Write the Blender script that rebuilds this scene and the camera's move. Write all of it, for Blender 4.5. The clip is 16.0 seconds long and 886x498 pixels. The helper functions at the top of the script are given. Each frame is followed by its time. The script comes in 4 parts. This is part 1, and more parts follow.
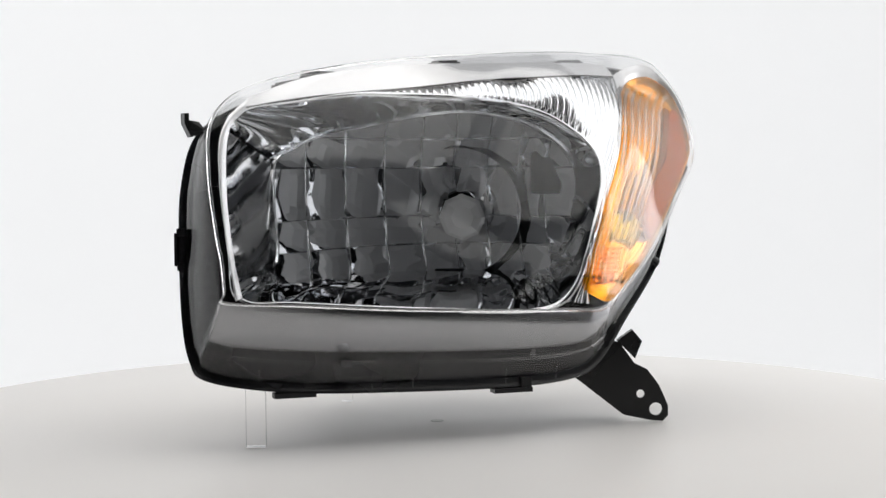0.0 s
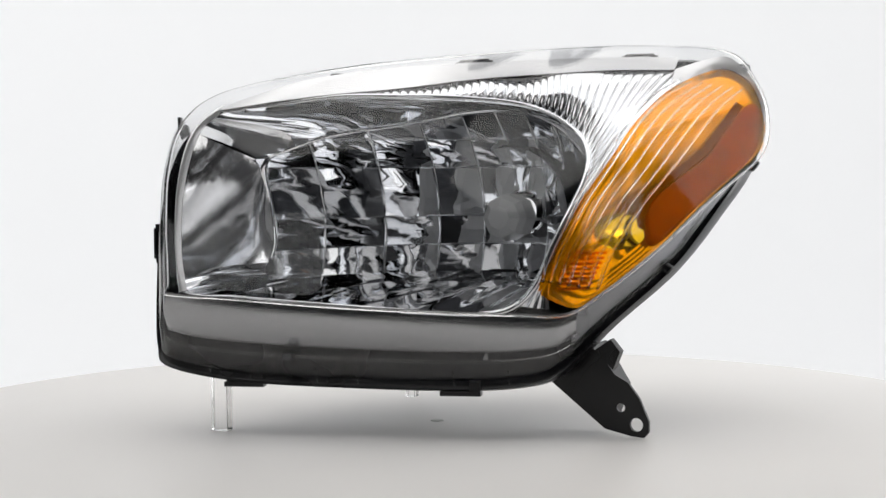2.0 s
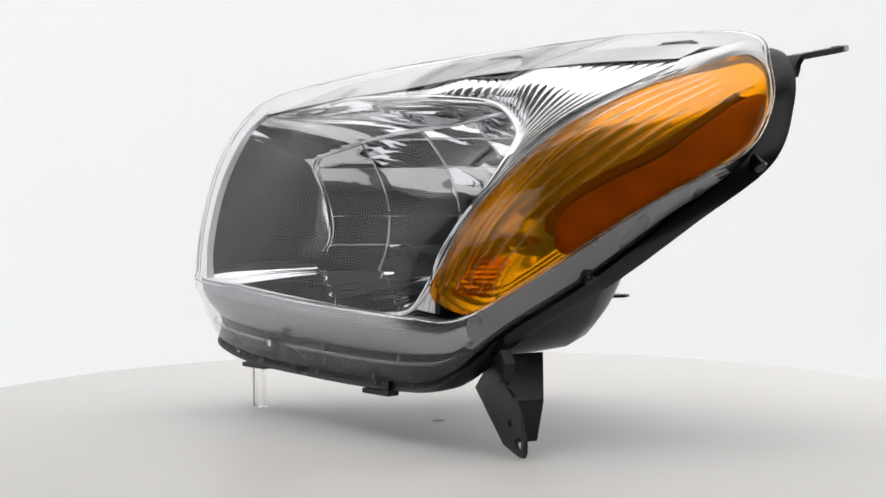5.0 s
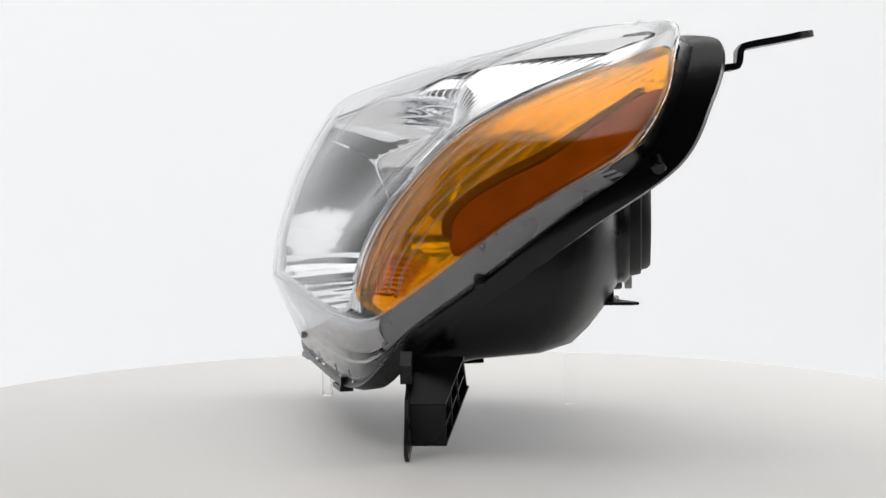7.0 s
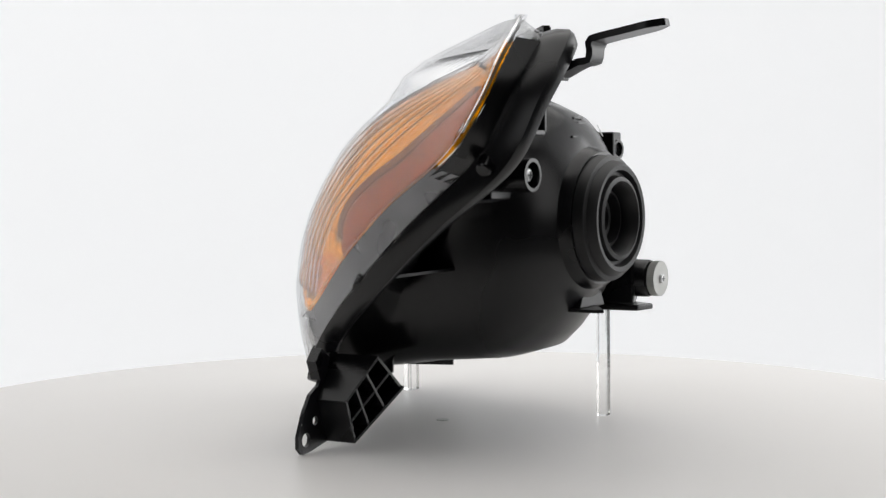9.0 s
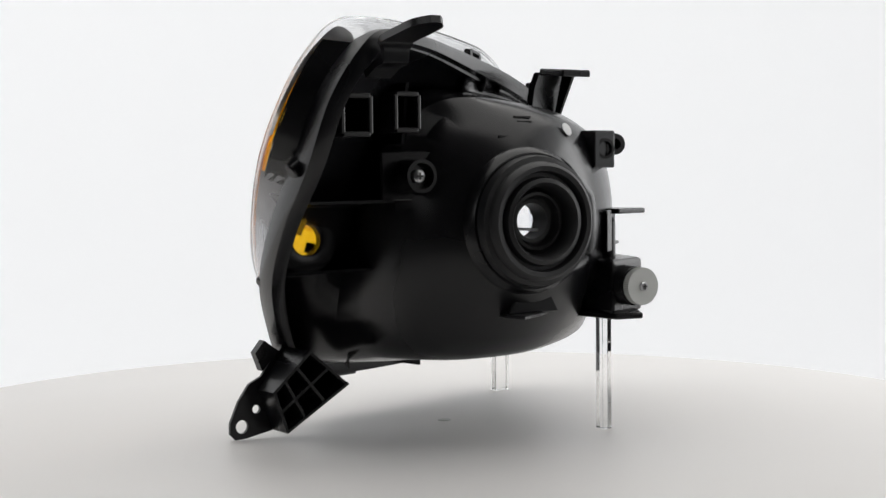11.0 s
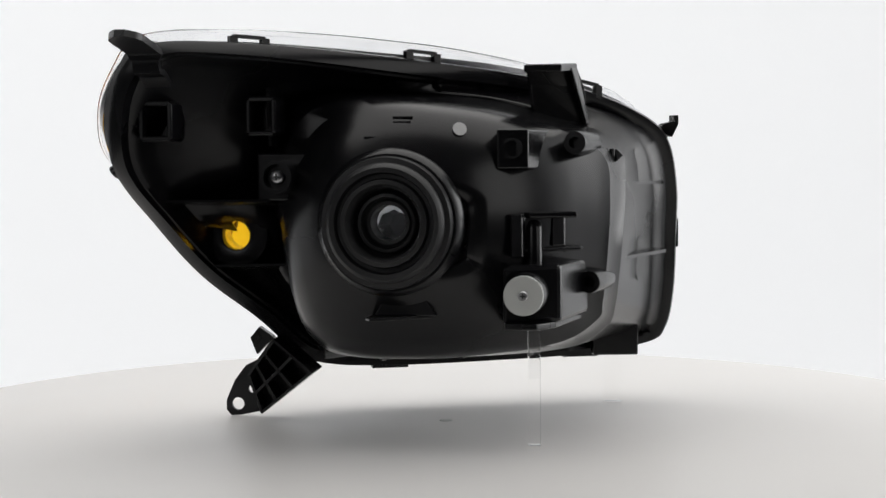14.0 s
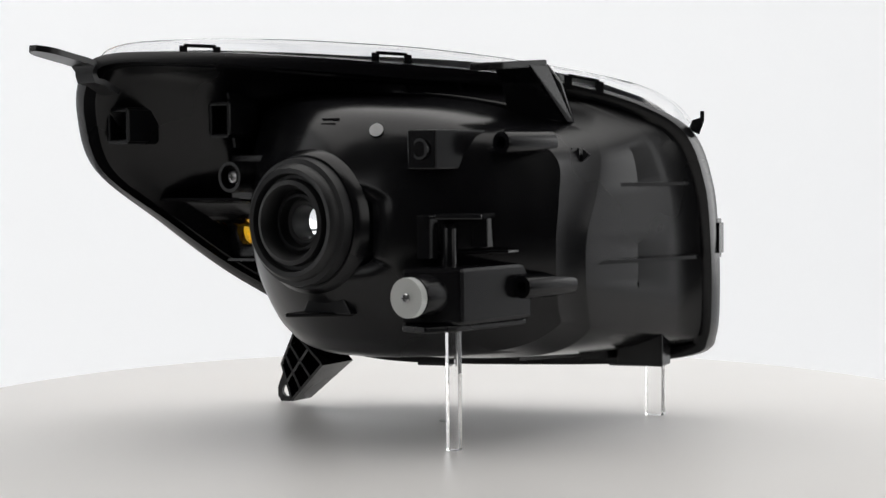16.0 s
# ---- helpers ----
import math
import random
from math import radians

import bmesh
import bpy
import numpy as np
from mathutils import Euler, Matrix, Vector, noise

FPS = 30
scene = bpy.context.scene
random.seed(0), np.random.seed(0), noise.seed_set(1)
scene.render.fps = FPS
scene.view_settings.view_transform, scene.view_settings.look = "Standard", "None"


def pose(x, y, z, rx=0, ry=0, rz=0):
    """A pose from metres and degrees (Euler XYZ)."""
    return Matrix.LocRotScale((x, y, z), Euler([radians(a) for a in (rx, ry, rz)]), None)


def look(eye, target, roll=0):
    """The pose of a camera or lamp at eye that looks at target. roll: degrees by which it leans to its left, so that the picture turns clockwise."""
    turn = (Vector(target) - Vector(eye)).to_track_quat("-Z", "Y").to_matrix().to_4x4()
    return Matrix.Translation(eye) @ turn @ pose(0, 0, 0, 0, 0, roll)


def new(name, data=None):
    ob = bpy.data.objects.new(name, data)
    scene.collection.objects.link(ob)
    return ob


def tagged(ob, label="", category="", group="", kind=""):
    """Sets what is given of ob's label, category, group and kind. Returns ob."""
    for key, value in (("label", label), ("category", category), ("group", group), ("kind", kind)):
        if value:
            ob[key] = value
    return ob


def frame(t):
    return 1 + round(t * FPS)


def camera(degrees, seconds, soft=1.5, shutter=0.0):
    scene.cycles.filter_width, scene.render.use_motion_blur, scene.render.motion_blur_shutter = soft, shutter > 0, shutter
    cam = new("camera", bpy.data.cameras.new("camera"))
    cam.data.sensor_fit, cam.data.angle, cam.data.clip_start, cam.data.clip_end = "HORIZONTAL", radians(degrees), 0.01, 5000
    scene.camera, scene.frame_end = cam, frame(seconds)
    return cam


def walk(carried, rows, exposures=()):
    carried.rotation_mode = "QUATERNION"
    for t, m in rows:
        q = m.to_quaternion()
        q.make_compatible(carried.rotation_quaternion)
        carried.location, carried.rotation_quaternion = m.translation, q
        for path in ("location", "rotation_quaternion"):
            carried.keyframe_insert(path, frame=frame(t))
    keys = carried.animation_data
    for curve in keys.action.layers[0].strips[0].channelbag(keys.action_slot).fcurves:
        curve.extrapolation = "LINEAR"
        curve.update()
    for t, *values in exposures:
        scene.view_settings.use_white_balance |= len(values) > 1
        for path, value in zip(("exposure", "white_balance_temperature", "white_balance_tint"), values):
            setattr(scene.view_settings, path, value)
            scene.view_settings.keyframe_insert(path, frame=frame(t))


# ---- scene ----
# A car headlamp on a slowly turning round table, before a white studio backdrop.
cam = camera(32.14, 16.0, soft=1.5, shutter=0.0)
EYE = (0.0, -1.2, 0.1992)
PITCH, YAW, ROLL = -3.061, 0.119, -0.5235
AIM = (EYE[0] + math.sin(radians(YAW)) * math.cos(radians(PITCH)),
       EYE[1] + math.cos(radians(YAW)) * math.cos(radians(PITCH)),
       EYE[2] + math.sin(radians(PITCH)))
walk(cam, [(0.0, look(EYE, AIM, ROLL)), (16.0, look(EYE, AIM, ROLL))])


def turn(t):
    """The table's turn at t seconds, in radians."""
    return -0.232848 * t - 0.0000276 * t * t


# ---- world and light ----
world = bpy.data.worlds.new("studio")
scene.world = world
world.use_nodes = True
world.node_tree.nodes["Background"].inputs[0].default_value = (0.9, 0.95, 1.0, 1)
world.node_tree.nodes["Background"].inputs[1].default_value = 0.2
scene.view_settings.exposure = 0.0


def softbox(name, m, sx, sy, power, tint=(1, 1, 1)):
    data = bpy.data.lights.new(name, "AREA")
    data.shape, data.size, data.size_y, data.energy, data.color = "RECTANGLE", sx, sy, power, tint
    ob = new(name, data)
    ob.matrix_world = m
    return ob


softbox("softbox_top", look((0.0, 0.45, 1.75), (0, 0.45, 0)), 3.2, 2.5, 38.0, (1, 0.985, 0.96))
softbox("softbox_right", look((1.60, 0.52, 0.5), (0, 0, 0.16)), 1.0, 1.1, 9.0)
softbox("softbox_left", look((-1.02, -1.54, 0.72), (-0.1, 0.0, 0.18)), 1.0, 0.75, 2.5)
softbox("softbox_side", look((1.35, -0.90, 0.66), (-0.1, 0.0, 0.18)), 0.72, 0.9, 2.4, (1, 0.99, 0.97))


# ---- materials ----
def mat(name, color, rough=0.5, metal=0.0, **kw):
    m = bpy.data.materials.new(name)
    m.use_nodes = True
    b = m.node_tree.nodes["Principled BSDF"]
    b.inputs["Base Color"].default_value = (*color, 1)
    b.inputs["Roughness"].default_value = rough
    b.inputs["Metallic"].default_value = metal
    for k, v in kw.items():
        b.inputs[k.replace("_", " ")].default_value = v
    return m


def grain(m, scale=60.0, bump=0.1, dist=0.0005, rough=(0.0, 0.0), tint=0.0, big=6.0):
    """Fine relief, a second larger stain scale in colour and a spread of roughness."""
    nt = m.node_tree
    b = nt.nodes["Principled BSDF"]
    tc = nt.nodes.new("ShaderNodeTexCoord")
    fine = nt.nodes.new("ShaderNodeTexNoise")
    fine.inputs["Scale"].default_value, fine.inputs["Detail"].default_value = scale, 4
    wide = nt.nodes.new("ShaderNodeTexNoise")
    wide.inputs["Scale"].default_value, wide.inputs["Detail"].default_value = big, 3
    for n in (fine, wide):
        nt.links.new(tc.outputs["Object"], n.inputs["Vector"])
    if bump:
        bp = nt.nodes.new("ShaderNodeBump")
        bp.inputs["Strength"].default_value, bp.inputs["Distance"].default_value = bump, dist
        nt.links.new(fine.outputs["Fac"], bp.inputs["Height"])
        nt.links.new(bp.outputs["Normal"], b.inputs["Normal"])
    if rough[1]:
        r = nt.nodes.new("ShaderNodeMapRange")
        r.inputs["From Min"].default_value, r.inputs["From Max"].default_value = 0.3, 0.7
        r.inputs["To Min"].default_value, r.inputs["To Max"].default_value = rough
        nt.links.new(wide.outputs["Fac"], r.inputs["Value"])
        nt.links.new(r.outputs["Result"], b.inputs["Roughness"])
    if tint:
        base = b.inputs["Base Color"].default_value[:3]
        ramp = nt.nodes.new("ShaderNodeValToRGB")
        ramp.color_ramp.elements[0].position, ramp.color_ramp.elements[1].position = 0.3, 0.7
        ramp.color_ramp.elements[0].color = (*[c * (1 - tint) for c in base], 1)
        ramp.color_ramp.elements[1].color = (*[min(1, c * (1 + tint)) for c in base], 1)
        nt.links.new(wide.outputs["Fac"], ramp.inputs["Fac"])
        nt.links.new(ramp.outputs["Color"], b.inputs["Base Color"])
    return m


def clear_sheet(name, tint, ior, rough, slant=0.28, milky=0.0):
    """A thin clear sheet: it lets light straight through and mirrors more at a slant."""
    m = bpy.data.materials.new(name)
    m.use_nodes = True
    nt = m.node_tree
    nt.nodes.clear()
    out, mix = nt.nodes.new("ShaderNodeOutputMaterial"), nt.nodes.new("ShaderNodeMixShader")
    thru, gloss, lw = nt.nodes.new("ShaderNodeBsdfTransparent"), nt.nodes.new("ShaderNodeBsdfGlossy"), nt.nodes.new("ShaderNodeLayerWeight")
    thru.inputs["Color"].default_value = (*tint, 1)
    gloss.inputs["Roughness"].default_value = rough
    lw.inputs["Blend"].default_value = 0.5
    power, scale = nt.nodes.new("ShaderNodeMath"), nt.nodes.new("ShaderNodeMath")
    power.operation, scale.operation = "POWER", "MULTIPLY_ADD"
    power.inputs[1].default_value = 4.4
    f0 = ((ior - 1) / (ior + 1)) ** 2
    scale.inputs[1].default_value, scale.inputs[2].default_value = slant, f0
    nt.links.new(lw.outputs["Facing"], power.inputs[0])
    nt.links.new(power.outputs[0], scale.inputs[0])
    nt.links.new(scale.outputs[0], mix.inputs[0])
    body = thru
    if milky:
        soft, body = nt.nodes.new("ShaderNodeBsdfDiffuse"), nt.nodes.new("ShaderNodeMixShader")
        soft.inputs["Color"].default_value = (tint[0], tint[1] * tint[1], tint[2] * tint[2], 1)
        body.inputs[0].default_value = milky
        nt.links.new(thru.outputs[0], body.inputs[1])
        nt.links.new(soft.outputs[0], body.inputs[2])
    nt.links.new(body.outputs[0], mix.inputs[1])
    nt.links.new(gloss.outputs[0], mix.inputs[2])
    nt.links.new(mix.outputs[0], out.inputs["Surface"])
    return m


M_CLEAR = clear_sheet("clear_polycarbonate", (0.985, 0.986, 0.988), 1.38, 0.02, 0.82)
M_ACRYLIC = mat("clear_acrylic", (1, 1, 1), 0.01, Transmission_Weight=1.0, IOR=1.49)
M_GLASSRIB = mat("clear_moulded_rib", (1, 1, 1), 0.03, Transmission_Weight=1.0, IOR=1.42)
M_AMBER = clear_sheet("amber_plastic", (1.0, 0.60, 0.02), 1.3, 0.03, 0.2, 0.08)
M_REFLEX = grain(mat("amber_reflex_plastic", (0.38, 0.085, 0.003), 0.4, Specular_IOR_Level=0.25), 900, 0.6, 0.0006, (0.3, 0.5), 0.25, 40)
M_AMBERCHROME = mat("indicator_plating", (0.95, 0.94, 0.92), 0.17, 0.88)
M_WING = grain(mat("soft_chrome_plating", (0.93, 0.93, 0.935), 0.06, 1.0), 16, 0.12, 0.004, (0.03, 0.10), 0.03, 14)
M_AMBERSHADE = grain(mat("amber_gap_shade", (0.16, 0.05, 0.01), 0.35, Specular_IOR_Level=0.3), 300, 0.1, 0.0003, (0.28, 0.45), 0.12)
M_SATIN = grain(mat("satin_silver", (0.80, 0.80, 0.81), 0.35, 0.9), 200, 0.03, 0.0002, (0.28, 0.42))
M_CHROME = grain(mat("chrome_plating", (0.83, 0.84, 0.86), 0.03, 1.0), 9, 0.03, 0.002, (0.015, 0.05))
M_SILVER = grain(mat("silver_paint", (0.40, 0.40, 0.41), 0.18, 0.95), 40, 0.05, 0.0006, (0.10, 0.24))
M_BLACK = grain(mat("black_plastic", (0.006, 0.006, 0.007), 0.32, Specular_IOR_Level=0.36), 420, 0.08, 0.0002, (0.19, 0.34), 0.25)
M_RUBBER = grain(mat("black_rubber", (0.008, 0.008, 0.009), 0.42), 250, 0.1, 0.0003, (0.42, 0.6), 0.2)
M_GREY = grain(mat("grey_nylon", (0.56, 0.57, 0.55), 0.45), 200, 0.06, 0.0002, (0.4, 0.52), 0.08)
M_SHIELD = grain(mat("grey_bulb_shield", (0.80, 0.80, 0.80), 0.35, 0.1), 200, 0.05, 0.0002, (0.22, 0.4))
M_STEEL = grain(mat("screw_steel", (0.55, 0.55, 0.56), 0.3, 1.0), 300, 0.05, 0.0002)
M_TABLE = grain(mat("white_laminate", (0.72, 0.705, 0.69), 0.42), 500, 0.04, 0.0002, (0.36, 0.48), 0.015, 5)
M_WALL = grain(mat("white_studio_paint", (0.8, 0.81, 0.82), 0.8), 80, 0.03, 0.001, (0.7, 0.9), 0.02, 1.5)
M_DARK = grain(mat("dark_studio_wall", (0.16, 0.16, 0.165), 0.8), 80, 0.05, 0.001, (0.7, 0.9), 0.1, 1.5)
M_BLACKWALL = grain(mat("black_studio_wall", (0.04, 0.04, 0.042), 0.8), 80, 0.05, 0.001, (0.7, 0.9), 0.1, 1.5)
M_GREYWALL = grain(mat("grey_studio_wall", (0.2, 0.2, 0.205), 0.8), 80, 0.05, 0.001, (0.7, 0.9), 0.1, 1.5)
M_WALLSHEEN = grain(mat("lens_wall_sheen", (0.22, 0.22, 0.23), 0.3, 0.7), 120, 0.1, 0.0004, (0.2, 0.4), 0.2, 25)
M_STICKER = mat("white_sticker", (0.6, 0.6, 0.6), 0.5)
M_RECESS = mat("recess_shade", (0.05, 0.05, 0.05), 0.5)


# ---- shape helpers ----
def mesh_of(name, verts, faces, smooth=True):
    me = bpy.data.meshes.new(name)
    me.from_pydata([tuple(v) for v in verts], [], faces)
    me.validate()
    bm = bmesh.new()
    bm.from_mesh(me)
    bmesh.ops.remove_doubles(bm, verts=bm.verts, dist=1e-6)
    bmesh.ops.recalc_face_normals(bm, faces=bm.faces)
    bm.to_mesh(me)
    bm.free()
    for p in me.polygons:
        p.use_smooth = smooth
    return me


def part(name, me, material, parent=None, label="", sharp=0):
    """One mesh object, under a thing or a part."""
    ob = new(name, me)
    if not me.materials:
        me.materials.append(material)
    if parent is not None:
        ob.parent = parent
    if label:
        ob["label"] = label
    if sharp:
        me.set_sharp_from_angle(angle=radians(sharp))
    return ob


def curve(points, n, closed=True):
    """n points evenly spaced along a smooth curve through control points."""
    p = np.array(points, float)
    k = len(p)
    out = []
    last = k if closed else k - 1
    for i in range(last):
        if closed:
            a, b, c, d = p[i - 1], p[i], p[(i + 1) % k], p[(i + 2) % k]
        else:
            a, b, c, d = p[max(i - 1, 0)], p[i], p[i + 1], p[min(i + 2, k - 1)]
        for u in np.linspace(0, 1, 24, endpoint=False):
            out.append(0.5 * (2 * b + (c - a) * u + (2 * a - 5 * b + 4 * c - d) * u * u + (3 * b - a - 3 * c + d) * u ** 3))
    out.append(p[0] if closed else p[-1])
    out = np.array(out)
    s = np.concatenate([[0], np.cumsum(np.linalg.norm(np.diff(out, axis=0), axis=1))])
    at = np.linspace(0, s[-1], n, endpoint=not closed)
    return np.stack([np.interp(at, s, out[:, j]) for j in range(3)], 1)


def knots(points, per):
    """A closed smooth curve with the same number of points in each span, so that two curves with matching knots loft well."""
    p = np.array(points, float)
    k = len(p)
    out = []
    for i in range(k):
        a, b, c, d = p[i - 1], p[i], p[(i + 1) % k], p[(i + 2) % k]
        for u in np.linspace(0, 1, per, endpoint=False):
            out.append(0.5 * (2 * b + (c - a) * u + (2 * a - 5 * b + 4 * c - d) * u * u + (3 * b - a - 3 * c + d) * u ** 3))
    return np.array(out)


def loft(name, rings, closed=True, cap_first=False, cap_last=False, smooth=True):
    n = len(rings[0])
    verts = [v for r in rings for v in r]
    faces = []
    for i in range(len(rings) - 1):
        for j in range(n if closed else n - 1):
            k = (j + 1) % n
            faces.append((i * n + j, i * n + k, (i + 1) * n + k, (i + 1) * n + j))
    for flag, i in ((cap_first, 0), (cap_last, len(rings) - 1)):
        if flag:
            c = len(verts)
            verts.append(np.mean(rings[i], axis=0))
            faces += [(i * n + j, i * n + (j + 1) % n, c) for j in range(n)]
    return mesh_of(name, verts, faces, smooth)


def thick(ob, t, offset=-1.0):
    m = ob.modifiers.new("thickness", "SOLIDIFY")
    m.thickness, m.offset = t, offset
    return ob


def round_edges(ob, w=0.001, seg=2):
    m = ob.modifiers.new("round", "BEVEL")
    m.width, m.segments, m.limit_method, m.angle_limit = w, seg, "ANGLE", radians(40)
    return ob


def prism(name, outline, a, b):
    """A solid from an outline of 3D points, pushed from offset a to offset b (vectors)."""
    lo = [np.array(v) + a for v in outline]
    hi = [np.array(v) + b for v in outline]
    n = len(lo)
    faces = [tuple(range(n - 1, -1, -1)), tuple(range(n, 2 * n))]
    faces += [(j, (j + 1) % n, n + (j + 1) % n, n + j) for j in range(n)]
    return mesh_of(name, lo + hi, faces, False)


def lathe(name, profile, centre, axis, n=64, smooth=True, ends=True):
    """Turn a profile of (radius, height along axis) about an axis."""
    ax = Vector(axis).normalized()
    q = ax.to_track_quat("Z", "Y").to_matrix()
    rings = []
    for r, h in profile:
        rings.append([np.array(Vector(centre) + q @ Vector((r * math.cos(a), r * math.sin(a), h)))
                      for a in np.linspace(0, 2 * math.pi, n, endpoint=False)])
    return loft(name, rings, True, ends, ends, smooth)


def box(name, c, s, m=None):
    x, y, z = [v / 2 for v in s]
    pts = [Vector((i * x, j * y, k * z)) for k in (-1, 1) for i, j in ((-1, -1), (1, -1), (1, 1), (-1, 1))]
    if m is not None:
        pts = [m @ p for p in pts]
    pts = [np.array(p + Vector(c)) for p in pts]
    f = [(3, 2, 1, 0), (4, 5, 6, 7), (0, 1, 5, 4), (1, 2, 6, 5), (2, 3, 7, 6), (3, 0, 4, 7)]
    return mesh_of(name, pts, f, False)


# ---- the studio ----
def studio():
    """A backdrop that sweeps up behind the table, a floor, dark walls and a ceiling."""
    plan = curve([(-1.75, -0.35, 0), (-1.80, 0.6, 0), (-1.75, 1.5, 0), (-1.45, 2.15, 0), (-0.8, 2.45, 0), (0, 2.5, 0), (0.8, 2.45, 0), (1.45, 2.15, 0),
                  (1.75, 1.5, 0), (1.80, 0.6, 0), (1.75, -0.35, 0)], 80, False)
    rings = [plan * np.array((1 - k, 1 - k, 1)) + np.array((0, 0, z)) for z, k in ((-.75, .12), (-.72, .06), (-.62, .02), (-.45, 0), (.3, 0), (1.1, 0), (1.9, 0))]
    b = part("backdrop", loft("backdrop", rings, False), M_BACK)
    tagged(b, "smooth white backdrop sheet with an added even glow, curved round the table", "backdrop", kind="structure")
    f = part("floor", box("floor", (0, 0, -0.80), (6, 7, 0.08)), M_DARK)
    tagged(f, "dark grey studio floor under the table", "floor", kind="structure")
    c = part("ceiling", box("ceiling", (0, 0, 2.5), (6, 7, 0.1)), M_GREYWALL)
    tagged(c, "grey painted studio ceiling", "ceiling", kind="structure")
    for nm, p, s, m in (("wall_west", (-3.0, 0, 0.85), (0.1, 7, 3.3), M_GREYWALL), ("wall_east", (3.0, 0, 0.85), (0.1, 7, 3.3), M_GREYWALL),
                        ("wall_south", (0, -3.5, 0.85), (6, 0.1, 3.3), M_BLACKWALL), ("wall_north", (0, 3.5, 0.85), (6, 0.1, 3.3), M_WALL)):
        w = part(nm, box(nm, p, s), m)
        tagged(w, "plain painted studio wall", "wall", kind="structure")


# ---- the turntable ----
def turntable():
    root = new("turntable")
    tagged(root, "round light grey laminate turntable with a small centre hole", "turntable")
    R = 0.459
    prof = [(0.0, -0.03), (R - 0.004, -0.03), (R, -0.026), (R, -0.003), (R - 0.001, -0.0008), (R - 0.003, 0.0), (R * 0.6, 0.0), (0.02, 0.0)]
    part("tabletop", lathe("tabletop", prof, (0, 0, 0), (0, 0, 1), 160), M_TABLE, root, sharp=50)
    part("hub_plug", lathe("hub_plug", [(0.0052, 0.0), (0.0048, 0.0006), (0.0, 0.0006)], (-0.0034, -0.0009, 0.0), (0, 0, 1), 32), M_GREY, root,
         "small grey plug in the centre hole", 40)
    part("column", lathe("column", [(0.06, -0.755), (0.06, -0.03)], (0, 0, 0), (0, 0, 1), 32), M_DARK, root, sharp=40)
    return root


# ---- the headlamp's main curves: x across, -y to the front, z up ----
# Front edge of the lens face, from the lower inner corner along the bottom, up the swept side, back along the top.
FACE = [(-.147, -.158, .1065), (-.10, -.142, .103), (-.03, -.117, .0975), (.048, -.089, .0935), (.095, -.067, .0915), (.124, -.047, .091),
        (.145, -.0195, .107), (.1717, .018, .1354), (.1970, .0690, .1714), (.2210, .129, .206), (.2200, .1530, .239), (.2070, .1610, .268),
        (.185, .164, .2910), (.135, .137, .2965), (.075, .097, .2955), (.0219, .062, .2915), (-.0194, .031, .2870), (-.076, -.026, .2770),
        (-.134, -.089, .2600), (-.160, -.115, .236), (-.1608, -.1365, .199), (-.1544, -.1505, .1567), (-.1501, -.1555, .1357), (-.148, -.158, .115)]
# The upper edge of the amber indicator, where the face bulges most.
BULGE = [(.1625, .125, .2675), (.1552, .088, .2558), (.1516, .056, .2428), (.1488, .028, .2275), (.1443, .004, .2086), (.1387, -.012, .1923),
         (.1322, -.026, .1761), (.1247, -.042, .152), (.1192, -.049, .136), (.1156, -.055, .116)]
# The crown of the lens face below its top edge.
CROWN = [(-.0998, -.0765, .2474), (-.06, -.0567, .2524), (-.0255, -.0295, .2587), (.0338, .0005, .2651), (.0912, .032, .2698),
         (.0574, .003, .2441), (.08, .007, .2372), (.1025, .001, .2176), (.119, -.016, .2006)]
# Front edge of the black housing, knot for knot with the lens edge.
RIM = [(-.160, -.132, .052), (-.104, -.121, .043), (-.03, -.098, .040), (.048, -.073, .039), (.095, -.055, .042), (.118, -.040, .052),
       (.143, -.010, .083), (.173, .040, .120), (.191, .092, .160), (.2020, .145, .200), (.1975, .166, .240), (.183, .176, .268),
       (.163, .174, .281), (.1136, .140, .282), (.06, .096, .279), (.005, .052, .274), (-.05, .008, .268), (-.10, -.032, .259),
       (-.145, -.066, .243), (-.173, -.086, .222), (-.182, -.101, .185), (-.182, -.112, .142), (-.180, -.119, .095), (-.174, -.126, .065)]
# Depth of the housing's flange behind that edge.
FLANGE = [.016, .016, .014, .014, .014, .014, .014, .016, .018, .021, .021, .020, .016, .014, .014, .014, .014, .014, .015, .015, .014, .014, .014, .014]
PER = 8


class Sheet:
    """A smooth sheet y(x, z) through points (a thin-plate spline)."""

    def __init__(self, pts):
        p = np.array(pts, float)
        self.c = p[:, [0, 2]] * 10
        n = len(p)
        k = self.kernel(self.c) + 1e-4 * np.eye(n)
        q = np.hstack([np.ones((n, 1)), self.c])
        a = np.zeros((n + 3, n + 3))
        a[:n, :n], a[:n, n:], a[n:, :n] = k, q, q.T
        self.w = np.linalg.solve(a, np.concatenate([p[:, 1], np.zeros(3)]))

    def kernel(self, v):
        d = np.linalg.norm(v[:, None] - self.c[None], axis=2)
        return np.where(d > 1e-9, d * d * np.log(np.maximum(d, 1e-9)), 0)

    def __call__(self, x, z):
        v = np.array([[x, z]]) * 10
        return float(self.kernel(v)[0] @ self.w[:-3] + self.w[-3] + v[0] @ self.w[-2:])


face_y = Sheet(FACE + BULGE + CROWN)


def on_face(points, back):
    return [(x, face_y(x, z) + back, z) for x, z in points]


